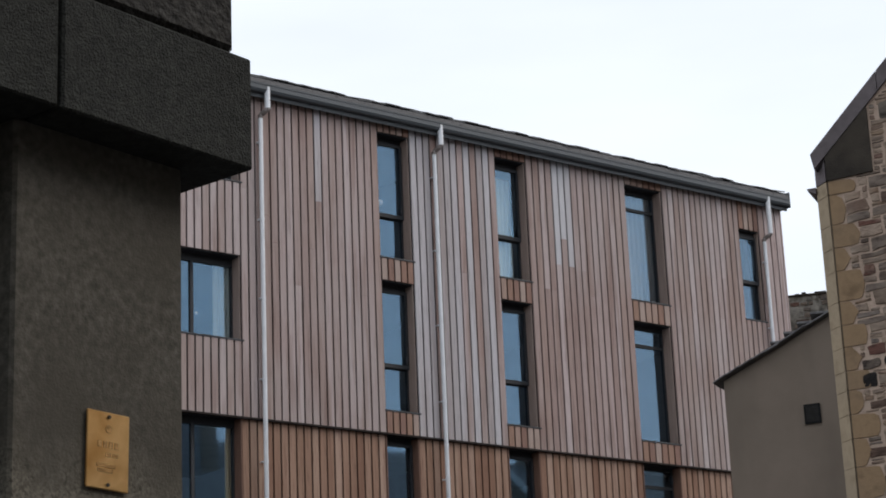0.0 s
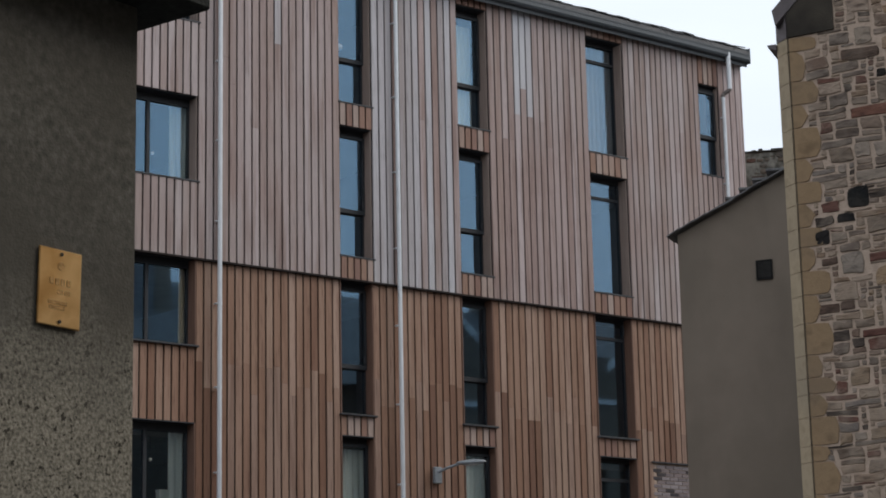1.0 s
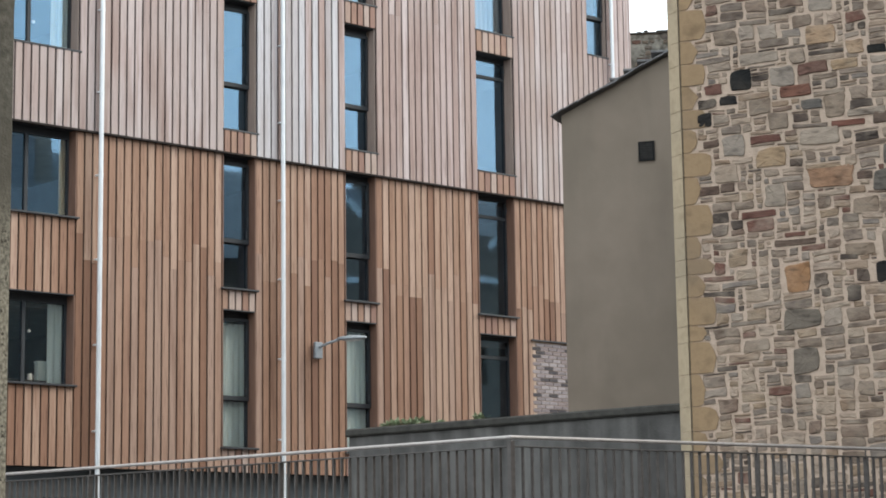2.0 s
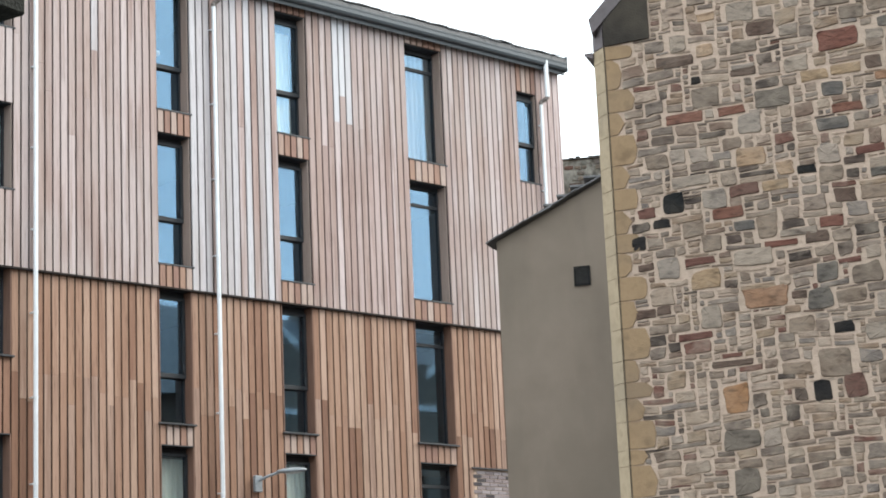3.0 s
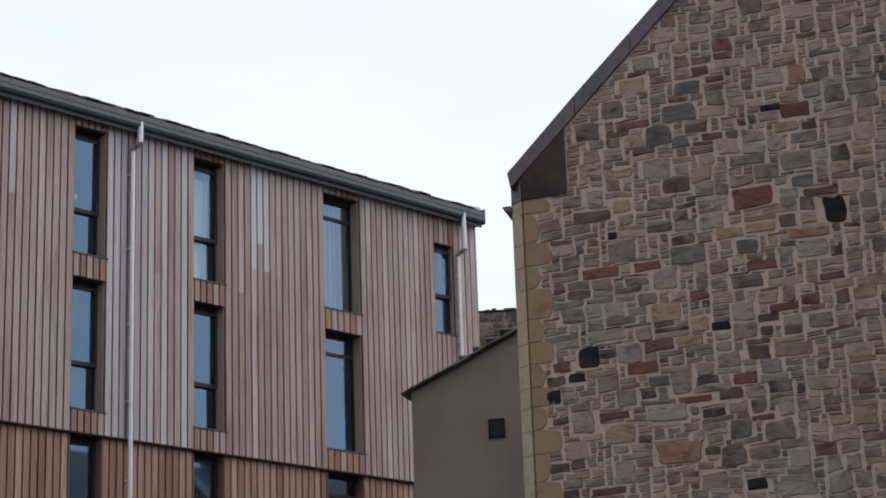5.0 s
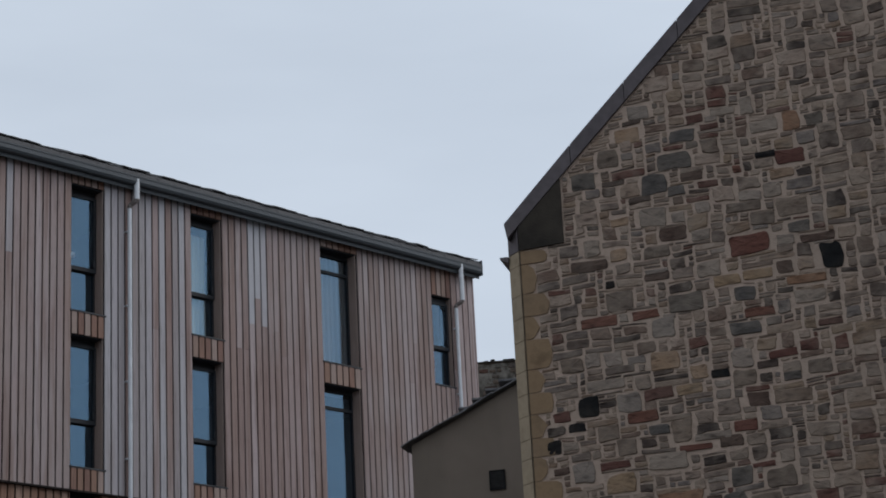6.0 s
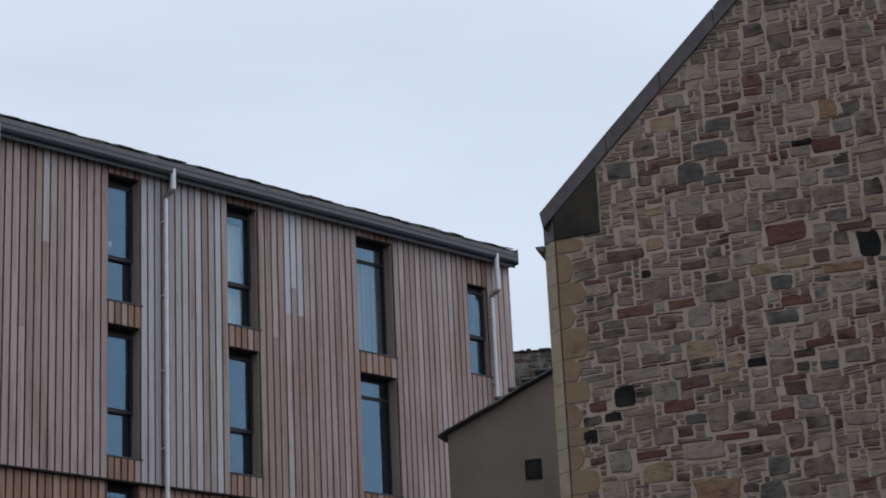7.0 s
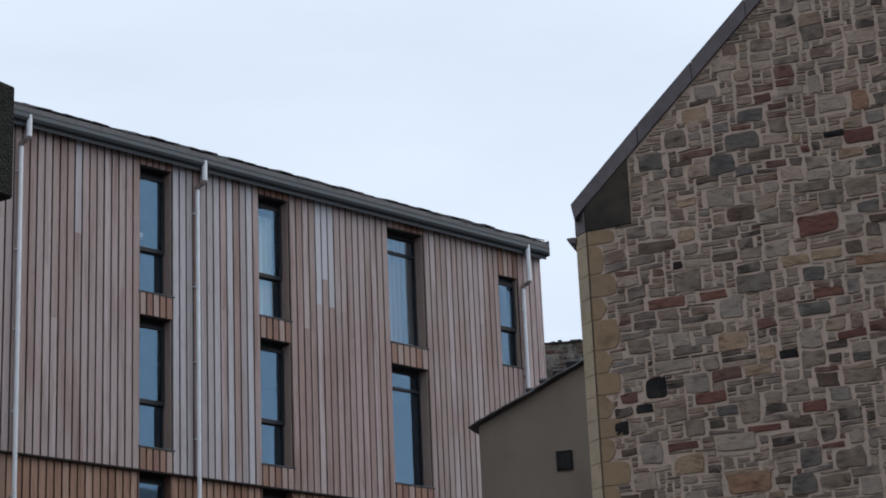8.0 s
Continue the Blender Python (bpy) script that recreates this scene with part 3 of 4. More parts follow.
# brick base at the corner
base = part("brick_base", boxed(BRICK[0], BRICK[1], FRONT + 0.0, FRONT + 0.3, 0, BRICK[3]), M_MORTAR, flats, "pale mixed brick base under the boards")
brick_me = bpy.data.meshes.new("brick")
bm = boxed(-0.1075, 0.1075, -0.012, 0.01, -0.0325, 0.0325, 0.004)
bm.to_mesh(brick_me)
bm.free()
brick_me.materials.append(M_BRICK)
row = 0
z = 2.75
while z < BRICK[3] - 0.04:
    x = BRICK[0] + (0.11 if row % 2 else 0.0)
    while x < 29.5:
        if x + 0.215 < BRICK[1]:
            b = new("brick", brick_me)
            b.parent = base
            b.location = (x + 0.11, FRONT + rng.uniform(-0.003, 0.003), z)
        x += 0.225
    z += 0.075
    row += 1
part("flashing", boxed(BRICK[0] - 0.03, BRICK[1], FRONT - 0.06, FRONT + 0.0, BRICK[3] + 0.002, BRICK[3] + 0.028), M_SILL, flats)

# eaves: soffit, fascia, gutter, roof with slates
EAVE_Y = FRONT - 0.17
roof = part("roof", prism([(FRONT - 0.20, 15.19), (FRONT + 5.2, 17.3), (FRONT + 10.4, 15.1), (FRONT + 10.4, 14.98), (FRONT - 0.20, 14.98)], -X1 - 0.10, -X0 + 0.3,
                          pose(0, 0, 0, 0, 0, 90)), M_FASCIA, flats, "dark slate roof with a deep grey fascia")
part("gutter", prism([(EAVE_Y - 0.12, 15.035), (EAVE_Y - 0.12, 14.93), (EAVE_Y - 0.10, 14.89), (EAVE_Y - 0.07, 14.875), (EAVE_Y - 0.022, 14.875), (EAVE_Y - 0.022, 15.035)],
                     -X1 - 0.09, -X0, pose(0, 0, 0, 0, 0, 90)), M_GUTTER, flats, "grey box gutter")
part("gutter_lip", boxed(X0, X1 + 0.09, EAVE_Y - 0.128, EAVE_Y - 0.121, 15.01, 15.04), M_FASCIA, flats)
part("fascia_board", boxed(X0, X1 + 0.10, EAVE_Y - 0.020, EAVE_Y + 0.0, 14.80, 15.06), M_FASCIA, flats)
part("soffit", boxed(X0, X1 + 0.10, EAVE_Y + 0.001, FRONT - 0.08, 14.94, 14.975), M_FASCIA, flats)
part("verge_board", boxed(X1 + 0.101, X1 + 0.125, EAVE_Y - 0.11, EAVE_Y + 1.4, 14.86, 15.19), M_GUTTER, flats)
slate_me = bpy.data.meshes.new("slate")
bm = boxed(-0.149, 0.149, 0, 0.45, -0.011, 0.011, 0.003, pose(0, 0, 0, 21))
bm.to_mesh(slate_me)
bm.free()
slate_me.materials.append(M_SLATE)
part("tilting_fillet", boxed(X0, X1 + 0.09, EAVE_Y - 0.115, EAVE_Y + 0.1, 15.041, 15.118, 0.004), M_SLATE, flats)
for r in range(3):
    x = 15.5 + 0.15 * (r % 2)
    while x < X1 + 0.05:
        s = new("slate", slate_me)
        s.parent = roof
        s.location = (x, EAVE_Y - 0.125 + 0.17 * r + rng.uniform(-0.015, 0.015), 15.135 + 0.074 * r + rng.uniform(-0.008, 0.03))
        s.rotation_euler = (rng.uniform(-0.03, 0.03), rng.uniform(-0.06, 0.06), 0)
        x += 0.30


def downpipe(x, elbow=14.60, foot=0.02):
    """A galvanised pipe: a drop from the gutter, a dark elbow back to the wall, the long run down, with brackets."""
    e = empty("downpipe", "galvanised steel downpipe fixed to the timber boards", "downpipe", "downpipes")
    yo, yi, xo = EAVE_Y - 0.075, FRONT - 0.12, x + 0.07
    part("outlet", tube([(xo, yo, 14.99), (xo, yo, elbow)], 0.052, 16), M_GALV, e, smooth=False)
    part("elbow", tube([(xo, yo, elbow + 0.03), (xo, yo, elbow - 0.01), (xo - 0.02, yo + 0.02, elbow - 0.04), (x + 0.02, yi - 0.01, elbow - 0.08), (x, yi, elbow - 0.12), (x, yi, elbow - 0.16)], 0.046, 14), M_ELBOW, e, "dull brown elbow")
    part("shaft", tube([(x, yi, elbow - 0.15), (x, yi, foot)], 0.040, 16), M_GALV, e)
    for z in np.arange(elbow - 0.6, 0.5, -1.4):
        part("bracket", boxed(x - 0.06, x + 0.02, yi + 0.01, FRONT - 0.03, z - 0.012, z + 0.012, 0.003), M_GALV, e)
        part("collar", tube([(x, yi, z - 0.03), (x, yi, z + 0.03)], 0.0425, 14), M_GALV, e)
    return e


for x, elbow in ((18.175, 14.60), (21.92, 14.60), (30.39, 14.20), (10.2, 14.60)):
    downpipe(x, elbow)

# wall lamp on a bracket
lamp = empty("street_lamp", "grey street lantern on a bracket fixed to the timber wall", "street lamp")
part("mounting_plate", boxed(22.64, 22.80, FRONT - 0.11, FRONT - 0.036, 5.66, 5.95, 0.01), M_LAMP, lamp)
part("arm", tube([(22.72, FRONT - 0.11, 5.86), (22.80, FRONT - 0.25, 5.92), (22.98, FRONT - 0.42, 6.0)], 0.025, 10), M_LAMP, lamp)
LM = Matrix.Translation((22.95, FRONT - 0.42, 6.0)) @ pose(0, 0, 0, 6, 0, 0) @ pose(0, 0, 0, 0, -6, -38)
bm = bmesh.new()
bmesh.ops.create_uvsphere(bm, u_segments=20, v_segments=10, radius=1.0)
bm.transform(LM @ Matrix.Diagonal((0.27, 0.10, 0.05, 1)) @ Matrix.Translation((0.75, 0, 0)))
head = part("lantern_head", bm, M_LAMP, lamp, smooth=True)
bm = bmesh.new()
bmesh.ops.create_uvsphere(bm, u_segments=16, v_segments=8, radius=1.0)
bm.transform(LM @ Matrix.Translation((0.22, 0, -0.035)) @ Matrix.Diagonal((0.16, 0.07, 0.028, 1)))
part("lens", bm, M_LENS, head, smooth=True)

# ---- rubble gable ----
GA = pose(16.44, 14.62, 0, 0, 0, -60)   # local x runs along the gable, local -y faces the street
SKEW_FOOT, SKEW_IN, APEX = 9.02, -0.02, 4.6
gable = empty("stone_gable_building", "old rubble-stone gable with yellow dressed corner stones and sloping skew coping", "building", at=GA)


def skew(x):
    return SKEW_FOOT + (x - SKEW_IN) if x < APEX else SKEW_FOOT + 2 * APEX - x - SKEW_IN


part("gable_wall", prism([(0, 0), (2 * APEX, 0), (2 * APEX, SKEW_FOOT), (APEX, SKEW_FOOT + APEX), (0, SKEW_FOOT)], 0.0, 0.6), M_MORTAR, gable, "rubble wall core with lime mortar")

# ---- rendered building behind the gable ----
RE = pose(21.2, 21.2, 0, 0, 0, -60)
rendered = empty("rendered_outbuilding", "low building with a plain grey cement-rendered wall and slate verge", "building", at=RE)
RZ = 8.44
RSL = 0.46
part("wall", prism([(0, 0), (7, 0), (7, RZ + 7 * RSL), (0, RZ)], 0.0, 5.0), M_RENDER, rendered)
part("roof_edge", prism([(-0.12, RZ - 0.03), (7, RZ + 7 * RSL + 0.022), (7, RZ + 7 * RSL + 0.06), (-0.12, RZ + 0.008)], -0.06, 5.1), M_SLATE, rendered, "thin dark slate verge")

for i in range(22):
    x = -0.13 + 0.2 * i
    part("verge_slate", boxed(0, 0.24, -0.11 - rng.uniform(0, 0.03), 0.3, 0, 0.018, 0.004, Matrix.Translation((x, 0, RZ + 0.012 + RSL * x + rng.uniform(0, 0.014))) @ pose(0, 0, 0, 0, -math.degrees(math.atan(RSL)) + rng.uniform(-4, 3), 0)), M_SLATE, rendered)

# ---- terrace of houses across the street, seen only in the window panes ----
for x in np.arange(-30, 130, 16.0):
    house = empty("terraced_house", "plain tan stone terraced house across the street", "house", "opposite terrace", at=pose(x, -16, 0))
    h = 18.3 + 0.6 * math.sin(x * 0.7)
    wins = [(a, a + 1.1, z, z + 1.9) for a in (1.8, 5.2, 8.6, 12.0) for z in (1.2, 4.6, 8.0, 11.4)]
    part("wall", pierced(0, 15.98, 0, h, -0.4, 0.0, wins), M_RENDER, house)
    part("rear_wall", boxed(0, 15.98, -9.0, -0.41, 0, h - 0.1), M_VOID, house)
    part("roof", prism([(-10.0, h), (-4.5, h + 3.2), (-0.02, h)], -15.98, 0, pose(0, 0, 0, 0, 0, 90)), M_SLATE, house)
    part("front_gable", prism([(3.6, h - 0.2), (12.4, h - 0.2), (8.0, h + 3.0)], -4.0, -0.01), M_RENDER, house, "tan gable over the eaves")
    for sx in (-1, 1):
        part("barge_board", prism([(8.0 + sx * 4.9, h - 0.75), (8.0 + sx * 4.9, h - 0.35), (8.0, h + 3.2), (8.0, h + 2.8)], 0.02, 0.12), M_WHITE, house, "white-painted barge board")
    part("string_course", boxed(0.2, 15.7, 0.01, 0.16, h - 2.35, h - 2.1), M_WHITE, house, "white-painted string course")
    part("chimney", boxed(14.6, 15.9, -5.2, -4.0, h + 1.5, h + 4.6, 0.05), M_RENDER, house)

# ---- boundary wall ----
BW = pose(16.67, 20.6, 0, 0, 0, -80.6)
bwall = empty("boundary_wall", "damp-stained dark boundary wall with a mossy coping", "wall", at=BW)
part("wall_body", boxed(0, 5.2, 0, 0.35, 0, 3.52, 0.01), M_DARKWALL, bwall)
part("coping", boxed(-0.03, 5.2, -0.05, 0.40, 3.522, 3.62, 0.02), M_COPE, bwall)

# ---- dark doorway pier beside the camera ----
PI = pose(3.493, 6.066, 0, 0, 0, 14)     # local x along its face, corner at 0, local -y towards the street
pier = empty("stone_pier", "dark roughcast stone pier with a projecting stone band", "pier", at=PI)
part("shaft", boxed(-0.747, 0, 0, 0.6, 0, 4.05, 0.012), M_HARL, pier, "dark pitted roughcast")
part("band_stone", boxed(-0.70, 0.175, -0.175, 0.7, 4.04, 4.46, 0.008), M_BAND, pier, "dark tooled stone band")
part("band_stone", boxed(-2.6, -0.708, -0.165, 0.7, 4.045, 4.46, 0.008), M_BAND, pier, "dark tooled stone band")
part("upper_stone", boxed(-2.6, 0.14, -0.14, 0.7, 4.475, 6.5, 0.03), M_VERMIC, pier, "rock-faced dark stone")
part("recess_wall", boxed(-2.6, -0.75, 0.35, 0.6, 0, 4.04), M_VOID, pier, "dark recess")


# the railing stands on the edge of a raised terrace
RC = Vector((18 * math.sin(radians(43.43)), 18 * math.cos(radians(43.43)), 0))
RAIL_TOP, TERRACE = 2.885, 1.76
D_LEFT, D_RIGHT = Vector((-0.144, 0.9896, 0)), Vector((0.9877, -0.1564, 0))
bm = bmesh.new()
plan = [RC, RC + D_RIGHT * 6.0, Vector((19.6, 11.0, 0)), Vector((27, 20, 0)), RC + D_LEFT * 10 + Vector((6, 0, 0)), RC + D_LEFT * 10]
low, high = [bm.verts.new((p.x, p.y, 0.0)) for p in plan], [bm.verts.new((p.x, p.y, TERRACE)) for p in plan]
bm.faces.new(low[::-1])
bm.faces.new(high)
for i in range(len(plan)):
    bm.faces.new((low[i], low[(i + 1) % len(plan)], high[(i + 1) % len(plan)], high[i]))
tagged(obj("terrace", bm, M_PAVING), "raised concrete terrace behind the metal railing", "terrace", kind="structure")


def railing(direction, length, label):
    """A run of flat pickets between rails, with posts and a separate round handrail on stems."""
    m = Matrix.Translation(RC + direction * 0.03) @ Matrix.Rotation(math.atan2(direction.y, direction.x), 4, "Z")
    e = empty("railing", label, "railing", "terrace railings", at=m)
    part("handrail", tube([(0, 0, RAIL_TOP), (length, 0, RAIL_TOP)], 0.0165, 12), M_RAILTOP, e, "pale galvanised handrail")
    part("top_bar", boxed(0, length, -0.02, 0.02, RAIL_TOP - 0.085, RAIL_TOP - 0.073, 0.003), M_PICKET, e)
    part("bottom_bar", boxed(0, length, -0.02, 0.02, TERRACE + 0.09, TERRACE + 0.102, 0.003), M_PICKET, e)
    pm = bpy.data.meshes.new("picket")
    bm = boxed(-0.006, 0.006, -0.016, 0.016, TERRACE + 0.1, RAIL_TOP - 0.083)
    bm.to_mesh(pm)
    bm.free()
    pm.materials.append(M_PICKET)
    x = 0.09
    k = 1
    while x < length - 0.02:
        if k % 14 == 0:
            part("post", boxed(x - 0.012, x + 0.012, -0.03, 0.03, TERRACE - 0.1, RAIL_TOP - 0.08, 0.004), M_PICKET, e)
            part("stem", tube([(x, 0, RAIL_TOP - 0.08), (x, 0, RAIL_TOP - 0.012)], 0.008, 8), M_PICKET, e)
        else:
            p = new("picket", pm)
            p.parent = e
            p.location = (x, 0, 0)
        x += 0.098
        k += 1
    return e


railing(D_LEFT, 9.0, "dark metal picket railing with pale handrail along the terrace")
railing(D_RIGHT, 5.6, "dark metal picket railing with pale handrail returning towards the gable")
cp = empty("corner_post", "dark square metal post at the railing corner", "post", at=Matrix.Translation(RC))
part("post_shaft", boxed(-0.025, 0.025, -0.025, 0.025, TERRACE - 0.1, RAIL_TOP - 0.03, 0.004), M_PICKET, cp)
part("rail_elbow", tube([tuple(D_LEFT * 0.05 + Vector((0, 0, RAIL_TOP))), (0, 0, RAIL_TOP), tuple(D_RIGHT * 0.05 + Vector((0, 0, RAIL_TOP)))], 0.017, 12), M_RAILTOP, cp)

# small plants rooted along the boundary wall's coping
def tuft(at, n, size, seed):
    r = random.Random(seed)
    vs, fs = [], []
    for _ in range(n):
        a, tilt, s = r.uniform(0, 6.28), r.uniform(0.2, 1.2), size * r.uniform(0.5, 1.2)
        base = Vector((r.gauss(0, size * 0.6), r.gauss(0, size * 0.25), r.uniform(0, size * 0.5)))
        out = Vector((math.cos(a) * math.cos(tilt), math.sin(a) * math.cos(tilt), math.sin(tilt)))
        side = out.cross(Vector((0, 0, 1))).normalized() * s * 0.22
        k = len(vs)
        vs += [tuple(base), tuple(base + out * s * 0.5 + side), tuple(base + out * s), tuple(base + out * s * 0.5 - side + Vector((0, 0, 0.004)))]
        fs += [(k, k + 1, k + 2), (k, k + 2, k + 3)]
    me = bpy.data.meshes.new("plant")
    me.from_pydata(vs, [], fs)
    me.materials.append(M_LEAF)
    ob = new("plant", me)
    ob.matrix_world = BW @ Matrix.Translation(at)
    return tagged(ob, "small pale green weed growing on the wall coping", "plant", "wall plants", "stuff")


for i, (x, s) in enumerate(((0.55, 0.05), (0.72, 0.09), (0.90, 0.07), (1.08, 0.09), (1.22, 0.05), (1.45, 0.04), (2.05, 0.07))):
    tuft((x, 0.06, 3.615), 60, s, i)

# ---- gable details: quoins, chamfer, skewputt, coping, rubble ----
g = random.Random(11)
STONE_FOOT = 2.0


def stone_mesh(w, h, proud, r):
    """An uneven, roughly squared stone face: vertices in three rings and the faces; x and z about 0, y towards the street."""
    small = min(w, h)
    skewed = [r.uniform(-0.2, 0.2) * small for _ in range(8)]
    corners = [(-w / 2 + abs(skewed[0]), -h / 2 + skewed[1] * 0.5), (w / 2 - abs(skewed[2]), -h / 2 + skewed[3] * 0.5),
               (w / 2 - abs(skewed[4]), h / 2 + skewed[5] * 0.5), (-w / 2 + abs(skewed[6]), h / 2 + skewed[7] * 0.5)]
    ring = []
    for i, p in enumerate(corners):
        prev, nxt = Vector(corners[i - 1]), Vector(corners[(i + 1) % 4])
        p = Vector(p)
        c = small * r.uniform(0.04, 0.21)
        ring.append(p + (prev - p).normalized() * c)
        ring.append(p + (prev - p).normalized() * c * 0.28 + (nxt - p).normalized() * c * 0.28)
        ring.append(p + (nxt - p).normalized() * c)
        ring.append((p + nxt) / 2 + Vector((r.uniform(-1, 1), r.uniform(-1, 1))) * 0.075 * small)
    n = len(ring)
    vs, fs = [], []
    lift = [r.uniform(0.7, 1.3) for _ in range(n)]
    for y, k in ((0.01, 1.0), (-proud * 0.6, 0.985), (-proud, None)):
        for i, q in enumerate(ring):
            f = k if k else 1 - min(0.16, 0.008 / max(0.02, q.length))
            vs.append((q.x * f, y * lift[i] if k is None else y, q.y * f))
    for a in (0, n):
        fs += [(a + i, a + (i + 1) % n, a + n + (i + 1) % n, a + n + i) for i in range(n)]
    vs.append((r.uniform(-0.1, 0.1) * w, -proud * r.uniform(0.95, 1.2), r.uniform(-0.1, 0.1) * h))
    fs += [(2 * n + i, 2 * n + (i + 1) % n, 3 * n) for i in range(n)]
    return vs, fs


def fix_mesh(name, vs, fs, mat):
    me = bpy.data.meshes.new(name)
    me.from_pydata(vs, [], fs)
    me.materials.append(mat)
    return me


# the grid into which the rubble is fitted, a cell of CW by CH
CW, CH = 0.04, 0.033
NX, NZ = int(2 * APEX / CW), int((SKEW_FOOT + APEX - STONE_FOOT) / CH) + 1
taken = np.zeros((NX, NZ), bool)
for i in range(NX):
    top = skew((i + 0.5) * CW) - 0.02
    taken[i, max(0, int((top - STONE_FOOT) / CH)):] = True


def claim(x0, x1, z0, z1):
    i0, i1 = max(0, round(x0 / CW)), min(NX, round(x1 / CW))
    k0, k1 = max(0, round((z0 - STONE_FOOT) / CH)), max(0, min(NZ, round((z1 - STONE_FOOT) / CH)))
    taken[i0:i1, k0:k1] = True
    return i0 * CW, i1 * CW, STONE_FOOT + k0 * CH, STONE_FOOT + k1 * CH


gable_face = part("rubble_face", boxed(0.3, 0.5, 0.02, 0.5, 0.3, 1.0), M_MORTAR, gable, "mixed grey, brown and red rubble stones in pale mortar")

# dressed corner stones, each with a chamfer stone beside it
z, k = 0.0, 0
while z < 8.70:
    h = min(g.choice((0.26, 0.3, 0.17, 0.34, 0.24, 0.21)), 8.74 - z)
    w = (0.30 if k % 2 else 0.17) + g.uniform(-0.02, 0.02)
    if z > STONE_FOOT - 0.5:
        claim(0, w - 0.015, z, z + h)
    a, b = g.uniform(0.05, 0.35) * h, g.uniform(0.05, 0.35) * h
    part("corner_stone", prism([(0.014, z + 0.005), (w * 0.55, z + 0.006), (w - g.uniform(0.03, 0.08), z + 0.012), (w - 0.02, z + a), (w + g.uniform(-0.01, 0.02), z + h * 0.5), (w - 0.02, z + h - b),
                                (w - g.uniform(0.03, 0.09), z + h - 0.014), (w * 0.55, z + h - 0.006), (0.014, z + h - 0.005)], -0.013, 0.05), M_QUOIN, gable, "yellow dressed corner stone")
    bm = bmesh.new()
    low = [bm.verts.new(p) for p in ((-0.006, -0.011, z + 0.003), (-0.150, 0.138, z + 0.003), (-0.150, 0.30, z + 0.003), (-0.007, 0.05, z + 0.003))]
    high = [bm.verts.new((v.co.x, v.co.y, z + h - 0.003)) for v in low]
    bm.faces.new(low)
    bm.faces.new(high[::-1])
    for i in range(4):
        bm.faces.new((low[i], low[(i + 1) % 4], high[(i + 1) % 4], high[i]))
    part("chamfer_stone", bm, M_CHAMFER, gable, "yellow chamfered edge stone, coloured paler as if lit by the sky")
    z += h
    k += 1
bm = bmesh.new()
low = [bm.verts.new(p) for p in ((0.003, -0.004, 0.0), (-0.143, 0.142, 0.0), (-0.143, 0.299, 0.0), (0.003, 0.04, 0.0))]
high = [bm.verts.new((v.co.x, v.co.y, 8.73)) for v in low]
bm.faces.new(low)
bm.faces.new(high[::-1])
for i in range(4):
    bm.faces.new((low[i], low[(i + 1) % 4], high[(i + 1) % 4], high[i]))
part("mortar_bed", bm, M_MORTAR, gable)
part("arris_groove", boxed(-0.001, 0.012, -0.008, 0.03, 0.0, 8.74), M_GROOVE, gable, "dark groove beside the chamfer")
part("side_wall", boxed(-0.148, 0.45, 0.302, 8.0, 0, 8.9), M_RENDER, gable)
part("side_wall", boxed(2 * APEX - 0.45, 2 * APEX, 0.602, 8.0, 0, 8.9), M_RENDER, gable)
part("back_wall", prism([(-0.148, 0), (2 * APEX, 0), (2 * APEX, 8.9), (APEX, 13.2), (-0.148, 8.9)], 8.001, 8.4), M_RENDER, gable)
part("rear_roof", prism([(-0.2, 8.95), (APEX, SKEW_FOOT + APEX - 0.25), (2 * APEX + 0.2, 8.95), (2 * APEX + 0.2, 8.85), (APEX, SKEW_FOOT + APEX - 0.35), (-0.2, 8.85)], 0.62, 8.0), M_SLATE, gable, "slate roof behind the skews")
# sooty skewputt block and the eaves stub beside it
claim(0, 0.53, 8.72, 9.7)
part("skewputt", prism([(0.004, 8.745), (0.51, 8.775), (0.51, SKEW_FOOT + 0.505), (0.004, SKEW_FOOT - 0.002)], -0.026, 0.2), M_PUTT, gable, "soot-blackened shoulder stone")
bm = bmesh.new()
low = [bm.verts.new(p) for p in ((-0.007, -0.014, 8.745), (-0.152, 0.136, 8.745), (-0.152, 0.30, 8.745), (-0.007, 0.05, 8.745))]
high = [bm.verts.new((v.co.x, v.co.y, SKEW_FOOT + 0.04 - (0.10 if i in (1, 2) else 0.0))) for i, v in enumerate(low)]
bm.faces.new(low)
bm.faces.new(high[::-1])
for i in range(4):
    bm.faces.new((low[i], low[(i + 1) % 4], high[(i + 1) % 4], high[i]))
part("shoulder_chamfer", bm, M_COPING, gable)
part("eaves_gutter", prism([(-0.15, 8.66), (-0.24, 8.70), (-0.25, 8.73), (-0.15, 8.73)], 0.10, 0.9), M_COPING, gable, "short grey gutter end")
# coping stones climbing the skew on both sides
for side in (1, -1):
    n = 7
    for i in range(n):
        a, b = APEX * i / n - (0.12 if i == 0 else 0), APEX * (i + 1) / n - 0.008
        pts = [(a, SKEW_FOOT + a), (b, SKEW_FOOT + b), (b, SKEW_FOOT + b + 0.225), (a, SKEW_FOOT + a + 0.225)]
        if i == 0:
            pts[3] = (a - 0.03, SKEW_FOOT + a + 0.17)
        if side < 0:
            pts = [(2 * APEX - x, z) for x, z in pts][::-1]
        bm = prism(pts, -0.035, 0.5)
        part("coping_stone", bm, M_COPING, gable, "grey skew coping stone")

